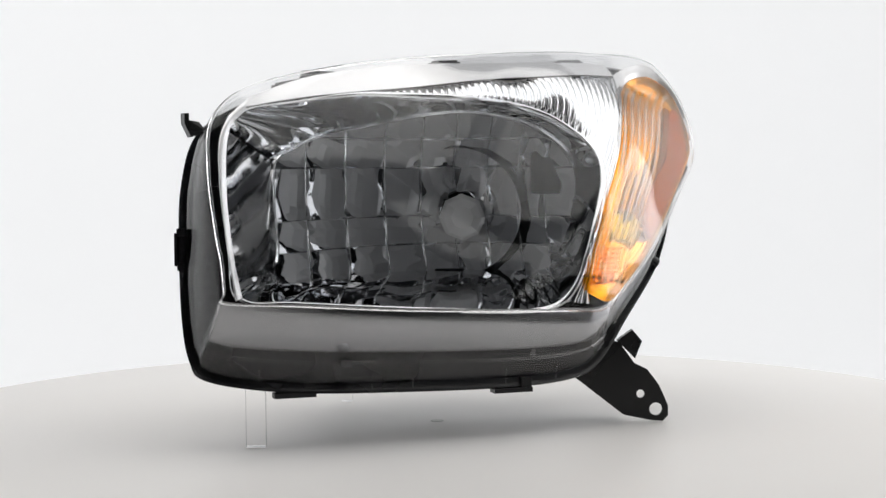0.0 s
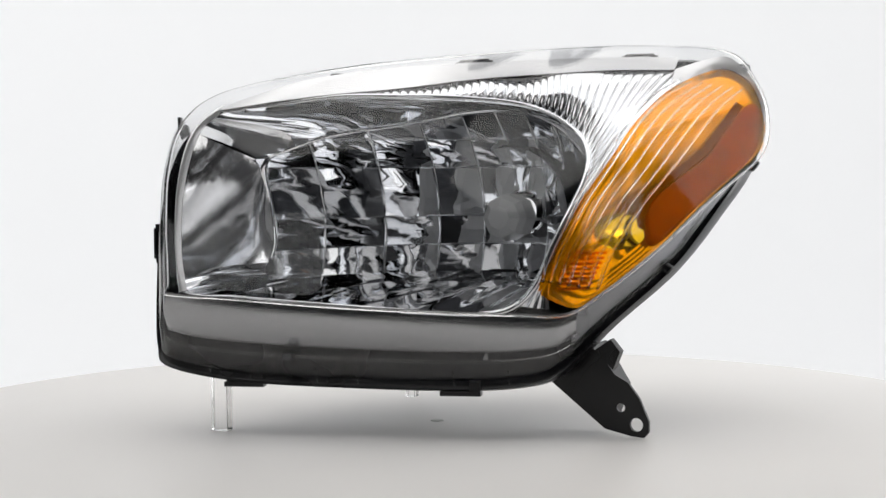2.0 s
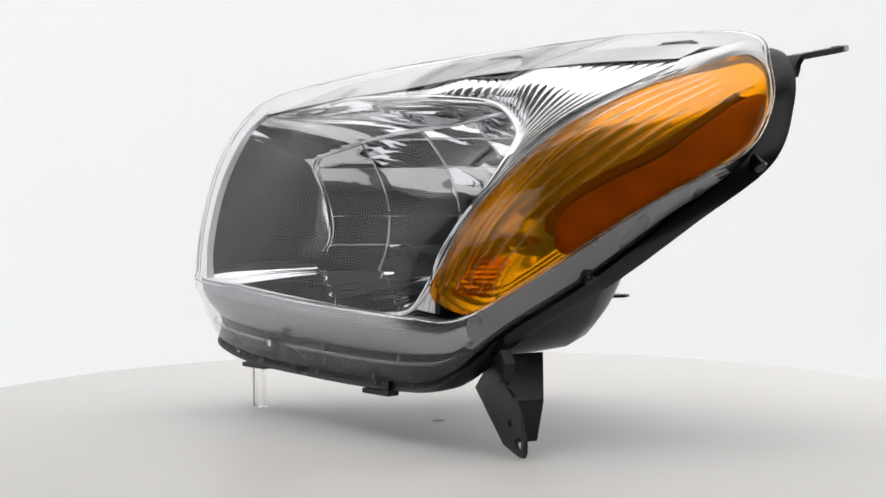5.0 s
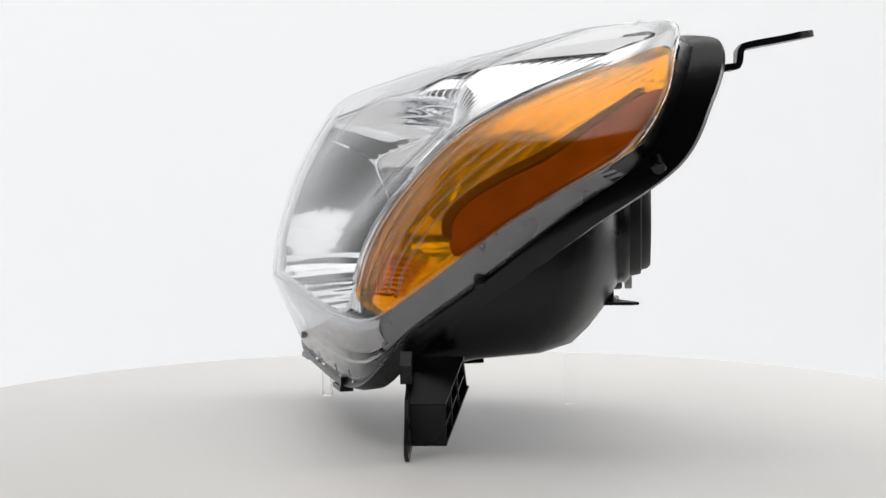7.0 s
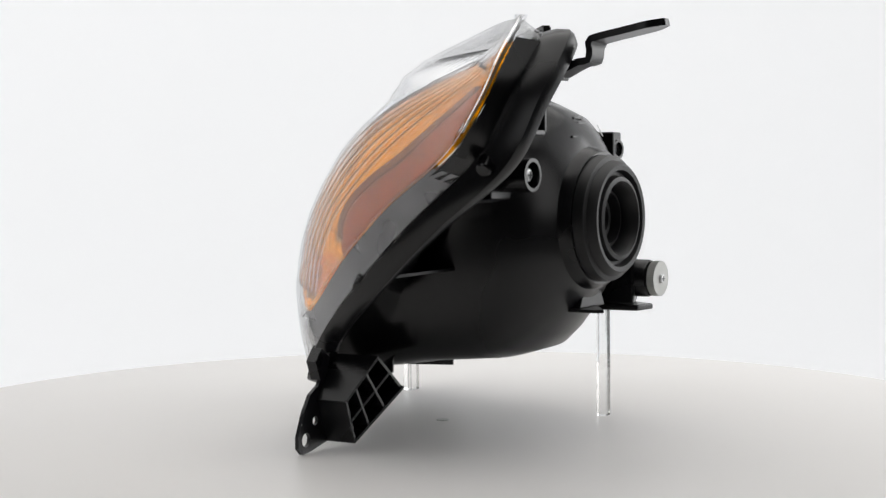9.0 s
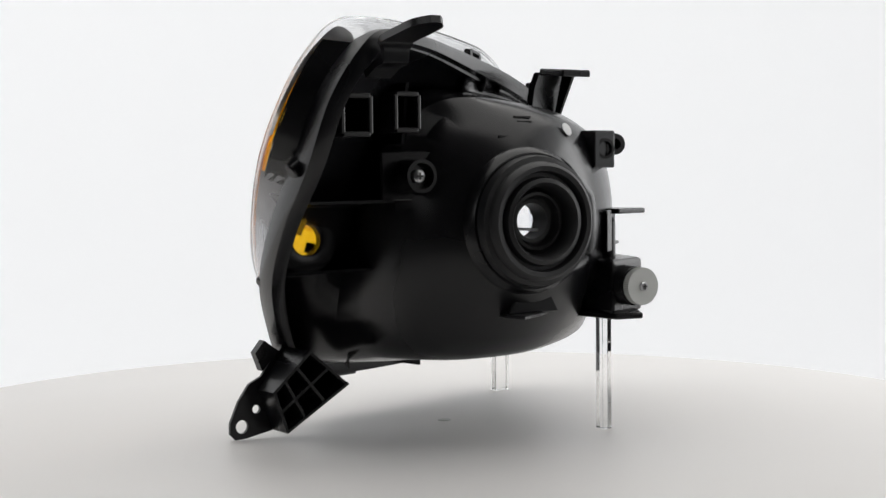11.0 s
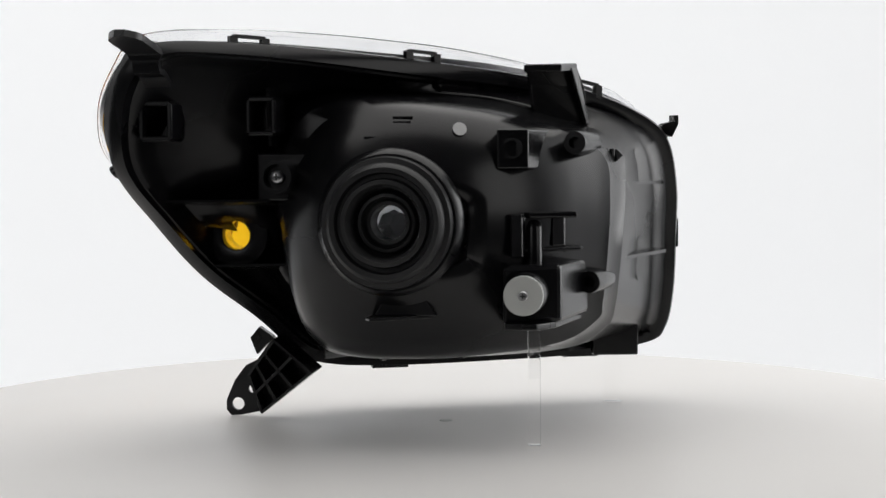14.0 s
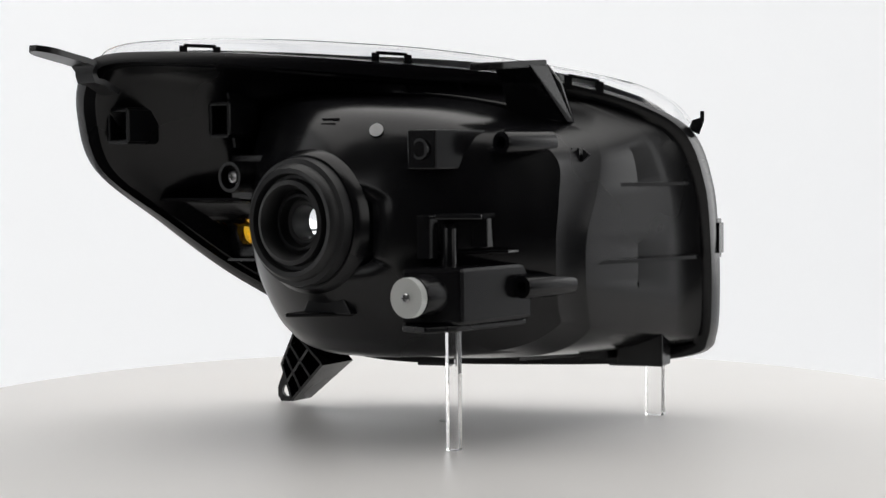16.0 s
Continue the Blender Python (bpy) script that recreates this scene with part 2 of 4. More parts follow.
def inside(x, z, poly):
    hit = False
    for (x0, z0), (x1, z1) in zip(poly, poly[1:] + poly[:1]):
        if (z0 > z) != (z1 > z) and x < (x1 - x0) * (z - z0) / (z1 - z0) + x0:
            hit = not hit
    return hit


def lens(root):
    f, r = knots(FACE, PER), knots(RIM, PER)
    c = np.array((0.02, 0, 0.185))
    rings = []
    for s in (0.1, 0.2, 0.3, 0.4, 0.5, 0.6, 0.7, 0.8, 0.85, 0.89, 0.92, 0.945, 0.965, 0.98, 0.992):
        ring = []
        for v in f:
            q = c + (v - c) * s
            ring.append(np.array((q[0], face_y(q[0], q[2]) + 0.0012 * s ** 24, q[2])))
        rings.append(ring)
    for s in (0.02, 0.06, 0.2, 0.4, 0.6, 0.8, 1.0):
        rings.append([np.array((a[0] + (b[0] - a[0]) * s ** 0.8, a[1] + (b[1] - a[1]) * s, a[2] + (b[2] - a[2]) * s ** 0.8)) for a, b in zip(f, r)])
    ob = part("lens", loft("lens", rings, True, True), M_CLEAR, root, "clear polycarbonate lens cover, polished and curved")
    ob.visible_shadow = False
    thick(ob, 0.0024)
    # the thicker moulded edge of the lens
    bead = [c + (v - c) * .994 + np.array((0, .0022, 0)) for v in f]
    mid = np.mean(bead, axis=0)
    tube = []
    for v in bead:
        o = (v - mid) / np.linalg.norm(v - mid)
        tube.append([v + o * .0013 * math.cos(a) + np.array((0, .0013 * math.sin(a), 0)) for a in np.linspace(0, 2 * math.pi, 8, endpoint=False)])
    e = part("lens_edge", loft("lens_edge", tube + tube[:1]), M_GLASSRIB, root)
    e.visible_shadow = False
    # moulded clear flutes inside the lens, along the indicator
    top = curve(BULGE, 40, False)
    edge = [(.15 + (v[0] - .15) * .95, .18 + (v[2] - .18) * .95) for v in f]
    for k in range(7):
        path = []
        for x, y, z in top:
            u = (z - .116) / .152
            xx = x - 0.006 + k * (0.0050 + 0.0022 * u)
            zz = z - k * 0.0012
            if inside(xx, zz, edge):
                path.append(np.array((xx, face_y(xx, zz) + 0.0042, zz)))
        w = 0.0014
        rings = [[p + np.array((w * math.cos(a), 0.0013 * math.sin(a), 0)) for a in np.linspace(0, 2 * math.pi, 8, endpoint=False)] for p in path]
        o = part("lens_flute", loft("lens_flute", rings, True, True, True), M_GLASSRIB, root)
        o.visible_shadow = False
    return ob


# ---- chrome inside ----
# Edge of the chrome opening behind the lens, and mouth of the reflector bowl, knot for knot.
OPEN = [(-.136, .110), (-.10, .106), (-.03, .100), (.03, .096), (.068, .0945), (.088, .099), (.101, .113), (.1095, .135), (.1155, .155),
        (.1205, .172), (.1240, .188), (.1232, .203), (.1165, .2150), (.1055, .2245), (.084, .2375), (.0574, .2455), (.02, .2495), (-.0218, .2515),
        (-.06, .2524), (-.0998, .2474), (-.138, .2405), (-.1485, .225), (-.148, .185), (-.142, .14)]
MOUTH = [(-.119, .1145), (-.09, .113), (-.03, .112), (.025, .112), (.062, .112), (.085, .114), (.094, .122), (.101, .138), (.106, .155),
         (.109, .170), (.110, .185), (.108, .198), (.102, .209), (.092, .219), (.075, .230), (.050, .239), (.018, .243), (-.021, .239),
         (-.0596, .231), (-.089, .224), (-.110, .213), (-.1215, .202), (-.123, .170), (-.121, .140)]
HUB = (0.018, 0.161)


def bowl_y(x, z):
    return 0.128 - ((x - HUB[0]) ** 2 + (z - HUB[1]) ** 2) / 0.115


def panel(name, a, b, steps, ripple=0.0, waves=0):
    """A sheet between two open rows of points; ripple bends it into shallow flutes along its length."""
    rows = []
    for s in np.linspace(0, 1, steps):
        row = []
        for i, (p, q) in enumerate(zip(a, b)):
            v = p + (q - p) * s
            if ripple:
                v = v + np.array((0, 0, ripple * math.sin(math.pi * s) * (0.6 + abs(math.sin(i * waves * math.pi / len(a))))))
            row.append(v)
        rows.append(row)
    return loft(name, rows, False)


def reflector(root):
    ref = new("reflector")
    ref.parent = root
    ref["label"] = "chrome-plated reflector with faceted bowl"
    o = knots([(x, face_y(x, z) + .009, z) for x, z in OPEN], PER)
    m = knots([(x, bowl_y(x, z), z) for x, z in MOUTH], PER)
    n = len(o)

    def span(a, b):
        return [i % n for i in range(int(a * PER), int(b * PER) + 1)]
    for name, a, b, rip, wv in (("lower_shelf", 23.6, 29.2, 0.0022, 9), ("outer_wall", 29.2 - 24, 12, 0.0, 0), ("upper_shelf", 12, 21, 0.003, 3), ("wing", 21, 23.6, 0.0, 0)):
        ix = span(a, b)
        me = panel(name, [o[i] for i in ix], [m[i] for i in ix], 10, rip, wv)
        if name == "wing":
            p, q, s, t = o[ix[0]], o[ix[-1]], m[ix[0]], m[ix[-1]]
            k = len(ix)
            rows = []
            for w in np.linspace(0, 1, 14):
                row = []
                for i in range(k):
                    a, b = p + (q - p) * i / (k - 1), s + (t - s) * i / (k - 1)
                    row.append(a + (b - a) * w + (o[ix[i]] - a) * (1 - w) ** 9 + (m[ix[i]] - b) * w ** 16)
                rows.append(row)
            me = loft(name, rows, False)
        part(name, me, M_WING if name == "wing" else M_CHROME, ref)
    # the rolled chrome lip of the opening
    lip = []
    c = o.mean(axis=0)
    for d, e in ((0.0, 0.0), (0.0014, -0.0016), (0.0034, -0.0016), (0.0045, 0.0004), (0.0045, 0.008)):
        ring = []
        for v in o:
            w = v - c
            w[1] = 0
            w /= np.linalg.norm(w)
            ring.append(v + w * d + np.array((0, e, 0)))
        lip.append(ring)
    part("lip", loft("lip", lip), M_CHROME, ref)
    rim = []
    ix = span(11, 23.4)
    for d, e in ((0.0, 0.001), (-.0008, -.004), (.0012, -.0065), (.0042, -.0065), (.0055, -.004), (.0055, 0.002)):
        row = []
        for i in ix:
            w = m[i] - np.array((HUB[0], 0, HUB[1]))
            w[1] = 0
            row.append(m[i] + w / np.linalg.norm(w) * d + np.array((0, e, 0)))
        rim.append(row)
    part("bowl_rim", loft("bowl_rim", rim, False), M_CHROME, ref)
    # bowl facets, each a little more curved than the bowl
    xs = [-.130, -.098, -.070, -.040, -.010, .018, .046, .072, .094, .118]
    zs = [.106, .134, .158, .1985, .222, .250]
    mid = np.array(m)[:, [0, 2]].mean(axis=0)
    poly = [tuple(mid + (v - mid) * 1.025) for v in np.array(m)[:, [0, 2]]]
    rnd = random.Random(4)
    for i in range(len(xs) - 1):
        for j in range(len(zs) - 1):
            tilt, lift, swell = rnd.uniform(-.12, .12), rnd.uniform(-.10, .10), rnd.uniform(.0008, .0036)
            verts, faces, g = [], [], 7
            for v in np.linspace(0, 1, g):
                for u in np.linspace(0, 1, g):
                    z = zs[j] + (zs[j + 1] - zs[j]) * v
                    bend = 0.006 * math.sin(math.pi * (z - .10) / .15) * (1 if i else 0)
                    x = xs[i] + (xs[i + 1] - xs[i]) * u - bend
                    bulge = -swell * math.sin(math.pi * u) - 0.0012 * math.sin(math.pi * v) + .0005 * math.sin(5 * u + 9 * v + i)
                    y = bowl_y(x, z) + bulge + tilt * (u - .5) * (xs[i + 1] - xs[i]) * .22 + lift * (v - .5) * (zs[j + 1] - zs[j]) * .22
                    verts.append((x, y, z))
            for a in range(g - 1):
                for b in range(g - 1):
                    k = a * g + b
                    cx, cz = np.mean([[verts[q][0], verts[q][2]] for q in (k, k + g + 1)], axis=0)
                    hole = math.hypot(cx - HUB[0], cz - HUB[1]) < 0.0185
                    far = not inside(cx, cz, poly)
                    if not hole and not far:
                        faces.append((k, k + 1, k + g + 1, k + g))
            if faces:
                part("facet", mesh_of("facet", verts, faces), M_CHROME, ref)
    # fine raised edges between the facets
    def bead(path):
        path = [p for p in path if inside(p[0], p[2], poly) and math.hypot(p[0] - HUB[0], p[2] - HUB[1]) > .0195]
        if len(path) > 3:
            rings = [[p + np.array((.0010 * math.cos(a), -.0006 + .0011 * math.sin(a), .0010 * math.cos(a))) for a in np.linspace(0, 2 * math.pi, 6, endpoint=False)] for p in path]
            part("facet_edge", loft("facet_edge", rings), M_CHROME, ref)
    for x in xs[1:-1]:
        low, high = [], []
        for z in np.linspace(zs[0], zs[-1], 40):
            xx = x - 0.006 * math.sin(math.pi * (z - .10) / .15)
            (low if z < HUB[1] else high).append(np.array((xx, bowl_y(xx, z) - .0003, z)))
        bead(low)
        bead(high)
    for z in zs[1:-1]:
        left, right = [], []
        for x in np.linspace(xs[0], xs[-1], 60):
            (left if x < HUB[0] else right).append(np.array((x, bowl_y(x, z) - .0003, z)))
        bead(left)
        bead(right)
    part("bulb_seat", lathe("bulb_seat", [(.0275, .0012), (.0220, .0028), (.0185, .0040), (.0165, .006), (.0165, .014)], (HUB[0], .119, HUB[1]), (0, 1, 0), 48, ends=False), M_CHROME, ref, sharp=40)
    # octagonal bulb shield on a stem
    sh = lathe("bulb_shield", [(.0001, -.050), (.0095, -.050), (.0165, -.044), (.0195, -.036), (.0195, -.016), (.012, -.010)], (HUB[0] + .001, .119, HUB[1] - .004), (0, 1, 0), 8, False, ends=False)
    part("bulb_shield", sh, M_SHIELD, root, "faceted grey bulb shield")
    for a in (90, 210, 330):
        dx, dz = .0135 * math.cos(radians(a)), .0135 * math.sin(radians(a))
        part("shield_leg", box("shield_leg", (HUB[0] + dx, .118, HUB[1] + dz), (.003, .04, .002)), M_SHIELD, root)


def flutes(root):
    """The ribbed chrome between the bowl, the top edge and the indicator."""
    low = curve([(x, 0, z) for x, z in [(-.045, .2535), (.02, .2520), (.0574, .2480), (.086, .2398), (.108, .2262), (.1195, .2150), (.1255, .2030), (.1262, .188)]], 640, False)
    top = curve([(x, 0, z) for x, z in [(-.045, .2560), (-.01, .2600), (.03, .2655), (.075, .2690), (.115, .2715), (.150, .2735)]], 640, False)
    rows = []
    for s in np.linspace(0, 1, 15):
        row = []
        for i in range(640):
            p = low[i] + (top[i] - low[i]) * s
            rib = abs(math.sin(math.pi * i / 640 * 36))
            row.append(np.array((p[0] + .006 * math.sin(math.pi * s) * i / 640, face_y(p[0], p[2]) + .0095 - .0026 * rib * min(1, 6 * s, 10 * (1 - s) + .3), p[2])))
        rows.append(row)
    part("ribbed_bezel", loft("ribbed_bezel", rows, False), M_CHROME, root, "ribbed chrome bezel")
    # long flutes beside the indicator
    left = curve([(x, 0, z) for x, z in [(.151, .2735), (.1405, .2310), (.1262, .188), (.1222, .172), (.1172, .152), (.1115, .132), (.1030, .112), (.092, .0985)]], 90, False)
    right = curve([(x, 0, z) for x, z in [(.158, .2735), (.1510, .245), (.1465, .2265), (.1420, .207), (.1295, .172), (.1185, .136), (.1125, .110), (.112, .0955)]], 90, False)
    rows = []
    for s in np.linspace(0, 1, 41):
        rows.append([np.array((q[0], face_y(q[0], q[2]) + .0092 - .0016 * abs(math.sin(4 * math.pi * s)), q[2])) for q in (a + (b - a) * s for a, b in zip(left, right))])
    part("fluted_strip", loft("fluted_strip", rows, False), M_CHROME, root, "long chrome flutes beside the indicator")
    inner = curve([(x, face_y(x, z) + .0085, z) for x, z in OPEN[20:] + OPEN[:1]], 60, False)
    outer = curve([(x + .0035, y + .006, z) for x, y, z in FACE[18:] + FACE[:1]], 60, False)
    rows = [[p + (q - p) * s * .55 + np.array((-.0008, -.0025, 0)) * math.sin(math.pi * s) for p, q in zip(inner, outer)] for s in np.linspace(0, 1, 9)]
    part("side_trim", loft("side_trim", rows, False), M_SATIN, root, "plain chrome side trim")
    # bright trim round the upper end of the indicator
    a = curve([(x, face_y(x, z) + .0105, z) for x, z in [(.1530, .2600), (.1575, .2655), (.1680, .2735), (.1840, .2765), (.2025, .2640), (.2140, .2405), (.2175, .2200)]], 50, False)
    b = curve([(x, face_y(x, z) + .006, z) for x, z in [(.1500, .2760), (.1560, .2800), (.1680, .2850), (.1850, .2860), (.2050, .2660), (.2175, .2400), (.2190, .2200)]], 50, False)
    part("tail_trim", panel("tail_trim", a, b, 5), M_SATIN, root)
    # plain chrome shelf over the top, back to the housing
    f = [(x, face_y(x, z) + .0045, z) for x, z in [(-.140, .2430), (-.0998, .2510), (-.06, .2560), (-.0218, .2600), (.03, .2665), (.075, .2705), (.115, .2735), (.150, .2755)]]
    r = [(-.140, -.068, .2520), (-.10, -.036, .2690), (-.05, .004, .2790), (-.01, .036, .2830), (.03, .068, .2850), (.07, .100, .2875), (.1136, .136, .2890), (.145, .157, .2885)]
    part("upper_trim", panel("upper_trim", curve(f, 60, False), curve(f, 60, False) * .1 + curve(r, 60, False) * .9, 6), M_SATIN, root, "plain satin silver upper trim")
    ledge = curve(f, 60, False)
    part("trim_ledge", panel("trim_ledge", ledge, ledge + np.array((0, .0045, -.0008)), 3), M_SILVER, root)


def lower_trim(root):
    f, r = knots(FACE, PER), knots(RIM, PER)
    n = len(f)
    ix = [i % n for i in range(int(23.7 * PER), int(29.3 * PER) + 1)]
    up = np.array((0, .007, .0035))
    a = [f[i] + (r[i] - f[i]) * 0.03 + up for i in ix]
    b = [f[i] + (r[i] - f[i]) * 0.60 + up for i in ix]
    rows = [[p + (q - p) * s + np.array((0, -.0035, -.001)) * math.sin(math.pi * s) for p, q in zip(a, b)] for s in np.linspace(0, 1, 9)]
    part("lower_trim", loft("lower_trim", rows, False), M_SILVER, root, "satin silver lower trim strip")
    c = [p + np.array((0, .001, -.0005)) for p in b]
    d = [r[i] + np.array((0, .006, .004)) for i in ix]
    part("lower_lip", panel("lower_lip", c, d, 4), M_BLACK, root)
    # clear moulded ledge and gate ticks along the foot of the lens
    def bar(name, path, w):
        rings = [[p + np.array((0, w * math.cos(q), w * math.sin(q))) for q in np.linspace(0, 2 * math.pi, 8, endpoint=False)] if name == "lens_ledge"
                 else [p + np.array((w * math.cos(q), w * math.sin(q), 0)) for q in np.linspace(0, 2 * math.pi, 8, endpoint=False)] for p in path]
        o = part(name, loft(name, rings, True, True, True), M_GLASSRIB, root)
        o.visible_shadow = False
    bar("lens_ledge", [f[i] + (r[i] - f[i]) * .70 + np.array((0, .0032, .0018)) for i in ix], .0012)
    for i in (8, 17, 20, 27, 33):
        p, q = f[ix[i]], r[ix[i]]
        bar("lens_tick", [p + (q - p) * w + np.array((0, -.0004, 0)) for w in (.78, .86, .93, .99)], .0007)
    # the side wall under the indicator
    kx = [i for i in range(int(5.2 * PER), int(9.0 * PER) + 1)]
    ins = np.array((-.006, .003, .003))
    part("side_lip", panel("side_lip", [f[i] + (r[i] - f[i]) * 0.75 + ins for i in kx], [r[i] + ins for i in kx], 4), M_BLACK, root)
    sx = [i for i in range(int(5.3 * PER), int(8.8 * PER) + 1)]
    ind = np.array((-.0025, .003, .001))
    tx = [i for i in range(int(8.7 * PER), int(11.4 * PER) + 1)]
    part("tail_wall", panel("tail_wall", [f[i] + (r[i] - f[i]) * 0.15 + ind for i in tx], [r[i] + ind for i in tx], 4), M_BLACK, root)
    # Added strip whose grey stands in for reflections on the clear lens wall.
    part("wall_sheen_strip", panel("wall_sheen_strip", [f[i] + (r[i] - f[i]) * 0.04 + ind for i in sx], [f[i] + (r[i] - f[i]) * 0.74 + ind for i in sx], 4), M_WALLSHEEN, root, "added dark grey strip for the sheen of the lens side wall")
    for x in (-.0666, .0665):
        y = face_y(x, .100) + .012 + (.012 if x > 0 else .006)
        part("locating_peg", box("locating_peg", (x, y - .004, .061), (.008, .006, .005)), M_SILVER, root)


AMBER = [(.1075, .108), (.119, .0990), (.1296, .0965), (.1435, .1080), (.1685, .1355), (.1925, .1710), (.2145, .2045), (.2175, .2200),
         (.2140, .2400), (.2025, .2635), (.1840, .2760), (.1680, .2730), (.1560, .2620), (.1490, .2380), (.1410, .2070), (.1280, .1730), (.1155, .1370), (.1085, .118)]


def indicator(root):
    ind = new("indicator")
    ind.parent = root
    ind["label"] = "translucent amber turn indicator"
    ring = knots([(x, 0, z) for x, z in AMBER], 6)
    c = np.array((.152, 0, .178))
    rows = []
    for s in (0.06, 0.16, 0.27, 0.38, 0.49, 0.6, 0.7, 0.8, 0.9, 1.0):
        row = []
        for v in ring:
            q = c + (v - c) * s
            # shallow flutes that run up the cover
            w = (q[0] - .105) - 0.27 * (q[2] - .10)
            rip = 0.0016 * abs(math.sin(math.pi * w / .0085)) * max(0.15, min(1, (.06 - w) / .02))
            row.append(np.array((q[0], face_y(q[0], q[2]) + .008 - rip, q[2])))
        rows.append(row)
    for d in (.0012, .0045):
        rows.append([v * np.array((1, 0, 1)) + np.array((0, face_y(v[0], v[2]) + .008 + d, 0)) for v in ring])
    cover = part("amber_cover", loft("amber_cover", rows, True, True), M_AMBER, ind)
    cover.visible_shadow = False
    # plated bowl behind the cover, with shallow steps and an open bulb hole
    k = np.array((SOCKET[0] - .001, 0, SOCKET[2] + .001))
    steps = [(1.0, .0085), (0.985, .0150)]
    for i in range(4):
        u = i / 6
        steps += [(.96 - .10 * i, .0150 + .008 * u), (.96 - .10 * i - .05, .0162 + .008 * u), (.96 - .10 * i - .095, .0164 + .008 * u)]
    deep = []
    for s, d in steps:
        deep.append([np.array((q[0], face_y(q[0], q[2]) + d, q[2])) for q in (k + (v - k) * s for v in ring)])
    hole, throat = [], []
    for v in ring:
        a = math.atan2(v[2] - k[2], v[0] - k[0])
        q = k + np.array((.0135 * math.cos(a), 0, .0135 * math.sin(a)))
        hole.append(np.array((q[0], face_y(q[0], q[2]) + .028, q[2])))
        throat.append(np.array((SOCKET[0] + .0118 * math.cos(a), SOCKET[1] + .019, SOCKET[2] + .0118 * math.sin(a))))
    deep += [hole, throat]
    part("indicator_reflector", loft("indicator_reflector", deep), M_AMBERCHROME, ind, "plated indicator bowl with an open bulb hole", 40)
    # opaque reflex panel in the lower swept corner
    panel_edge = knots([(.167, 0, .139), (.161, 0, .158), (.165, 0, .172), (.177, 0, .189), (.190, 0, .206), (.201, 0, .243), (.2105, 0, .243), (.2135, 0, .208), (.192, 0, .1745)], 6)
    mid = panel_edge.mean(axis=0)
    rows = [[np.array((q[0], face_y(q[0], q[2]) + .0115, q[2])) for q in (mid + (v - mid) * s for v in panel_edge)] for s in (.1, .3, .5, .7, .85, 1.0)]
    rows.append([v + np.array((0, .006, 0)) for v in rows[-1]])
    part("reflex_panel", loft("reflex_panel", rows, True, True), M_REFLEX, ind, "opaque red-orange reflex panel")
    # dark brown strip standing for the shade along the reflex panel's upper edge
    line = curve([(.163, 0, .150), (.162, 0, .161), (.1665, 0, .175), (.178, 0, .192), (.190, 0, .2095), (.2005, 0, .246)], 40, False)
    rows = []
    for dx, dz, d in ((0, 0, .016), (0, 0, .0105), (-.0042, .0030, .0105), (-.0042, .0030, .016)):
        rows.append([np.array((q[0] + dx, face_y(q[0] + dx, q[2] + dz) + d, q[2] + dz)) for q in line])
    part("gap_shade", loft("gap_shade", rows, False), M_AMBERSHADE, ind, "dark brown strip drawn for the shade above the reflex panel", 30)
    # fine prism bars low on the cover
    for k in range(8):
        z = .110 + k * .0036
        x0 = .118 + (z - .112) * .36
        x1 = x0 + .016
        path = [np.array((x, face_y(x, z) + .0125, z)) for x in np.linspace(x0, x1, 6)]
        rings = [[p + np.array((0, .0012 * math.cos(a), .0012 * math.sin(a))) for a in np.linspace(0, 2 * math.pi, 6, endpoint=False)] for p in path]
        part("prism_bar", loft("prism_bar", rings, True, True, True), M_AMBER, ind)


# ---- the housing and what is moulded on it ----
SOCKET = (.1467, .0299, .1489)


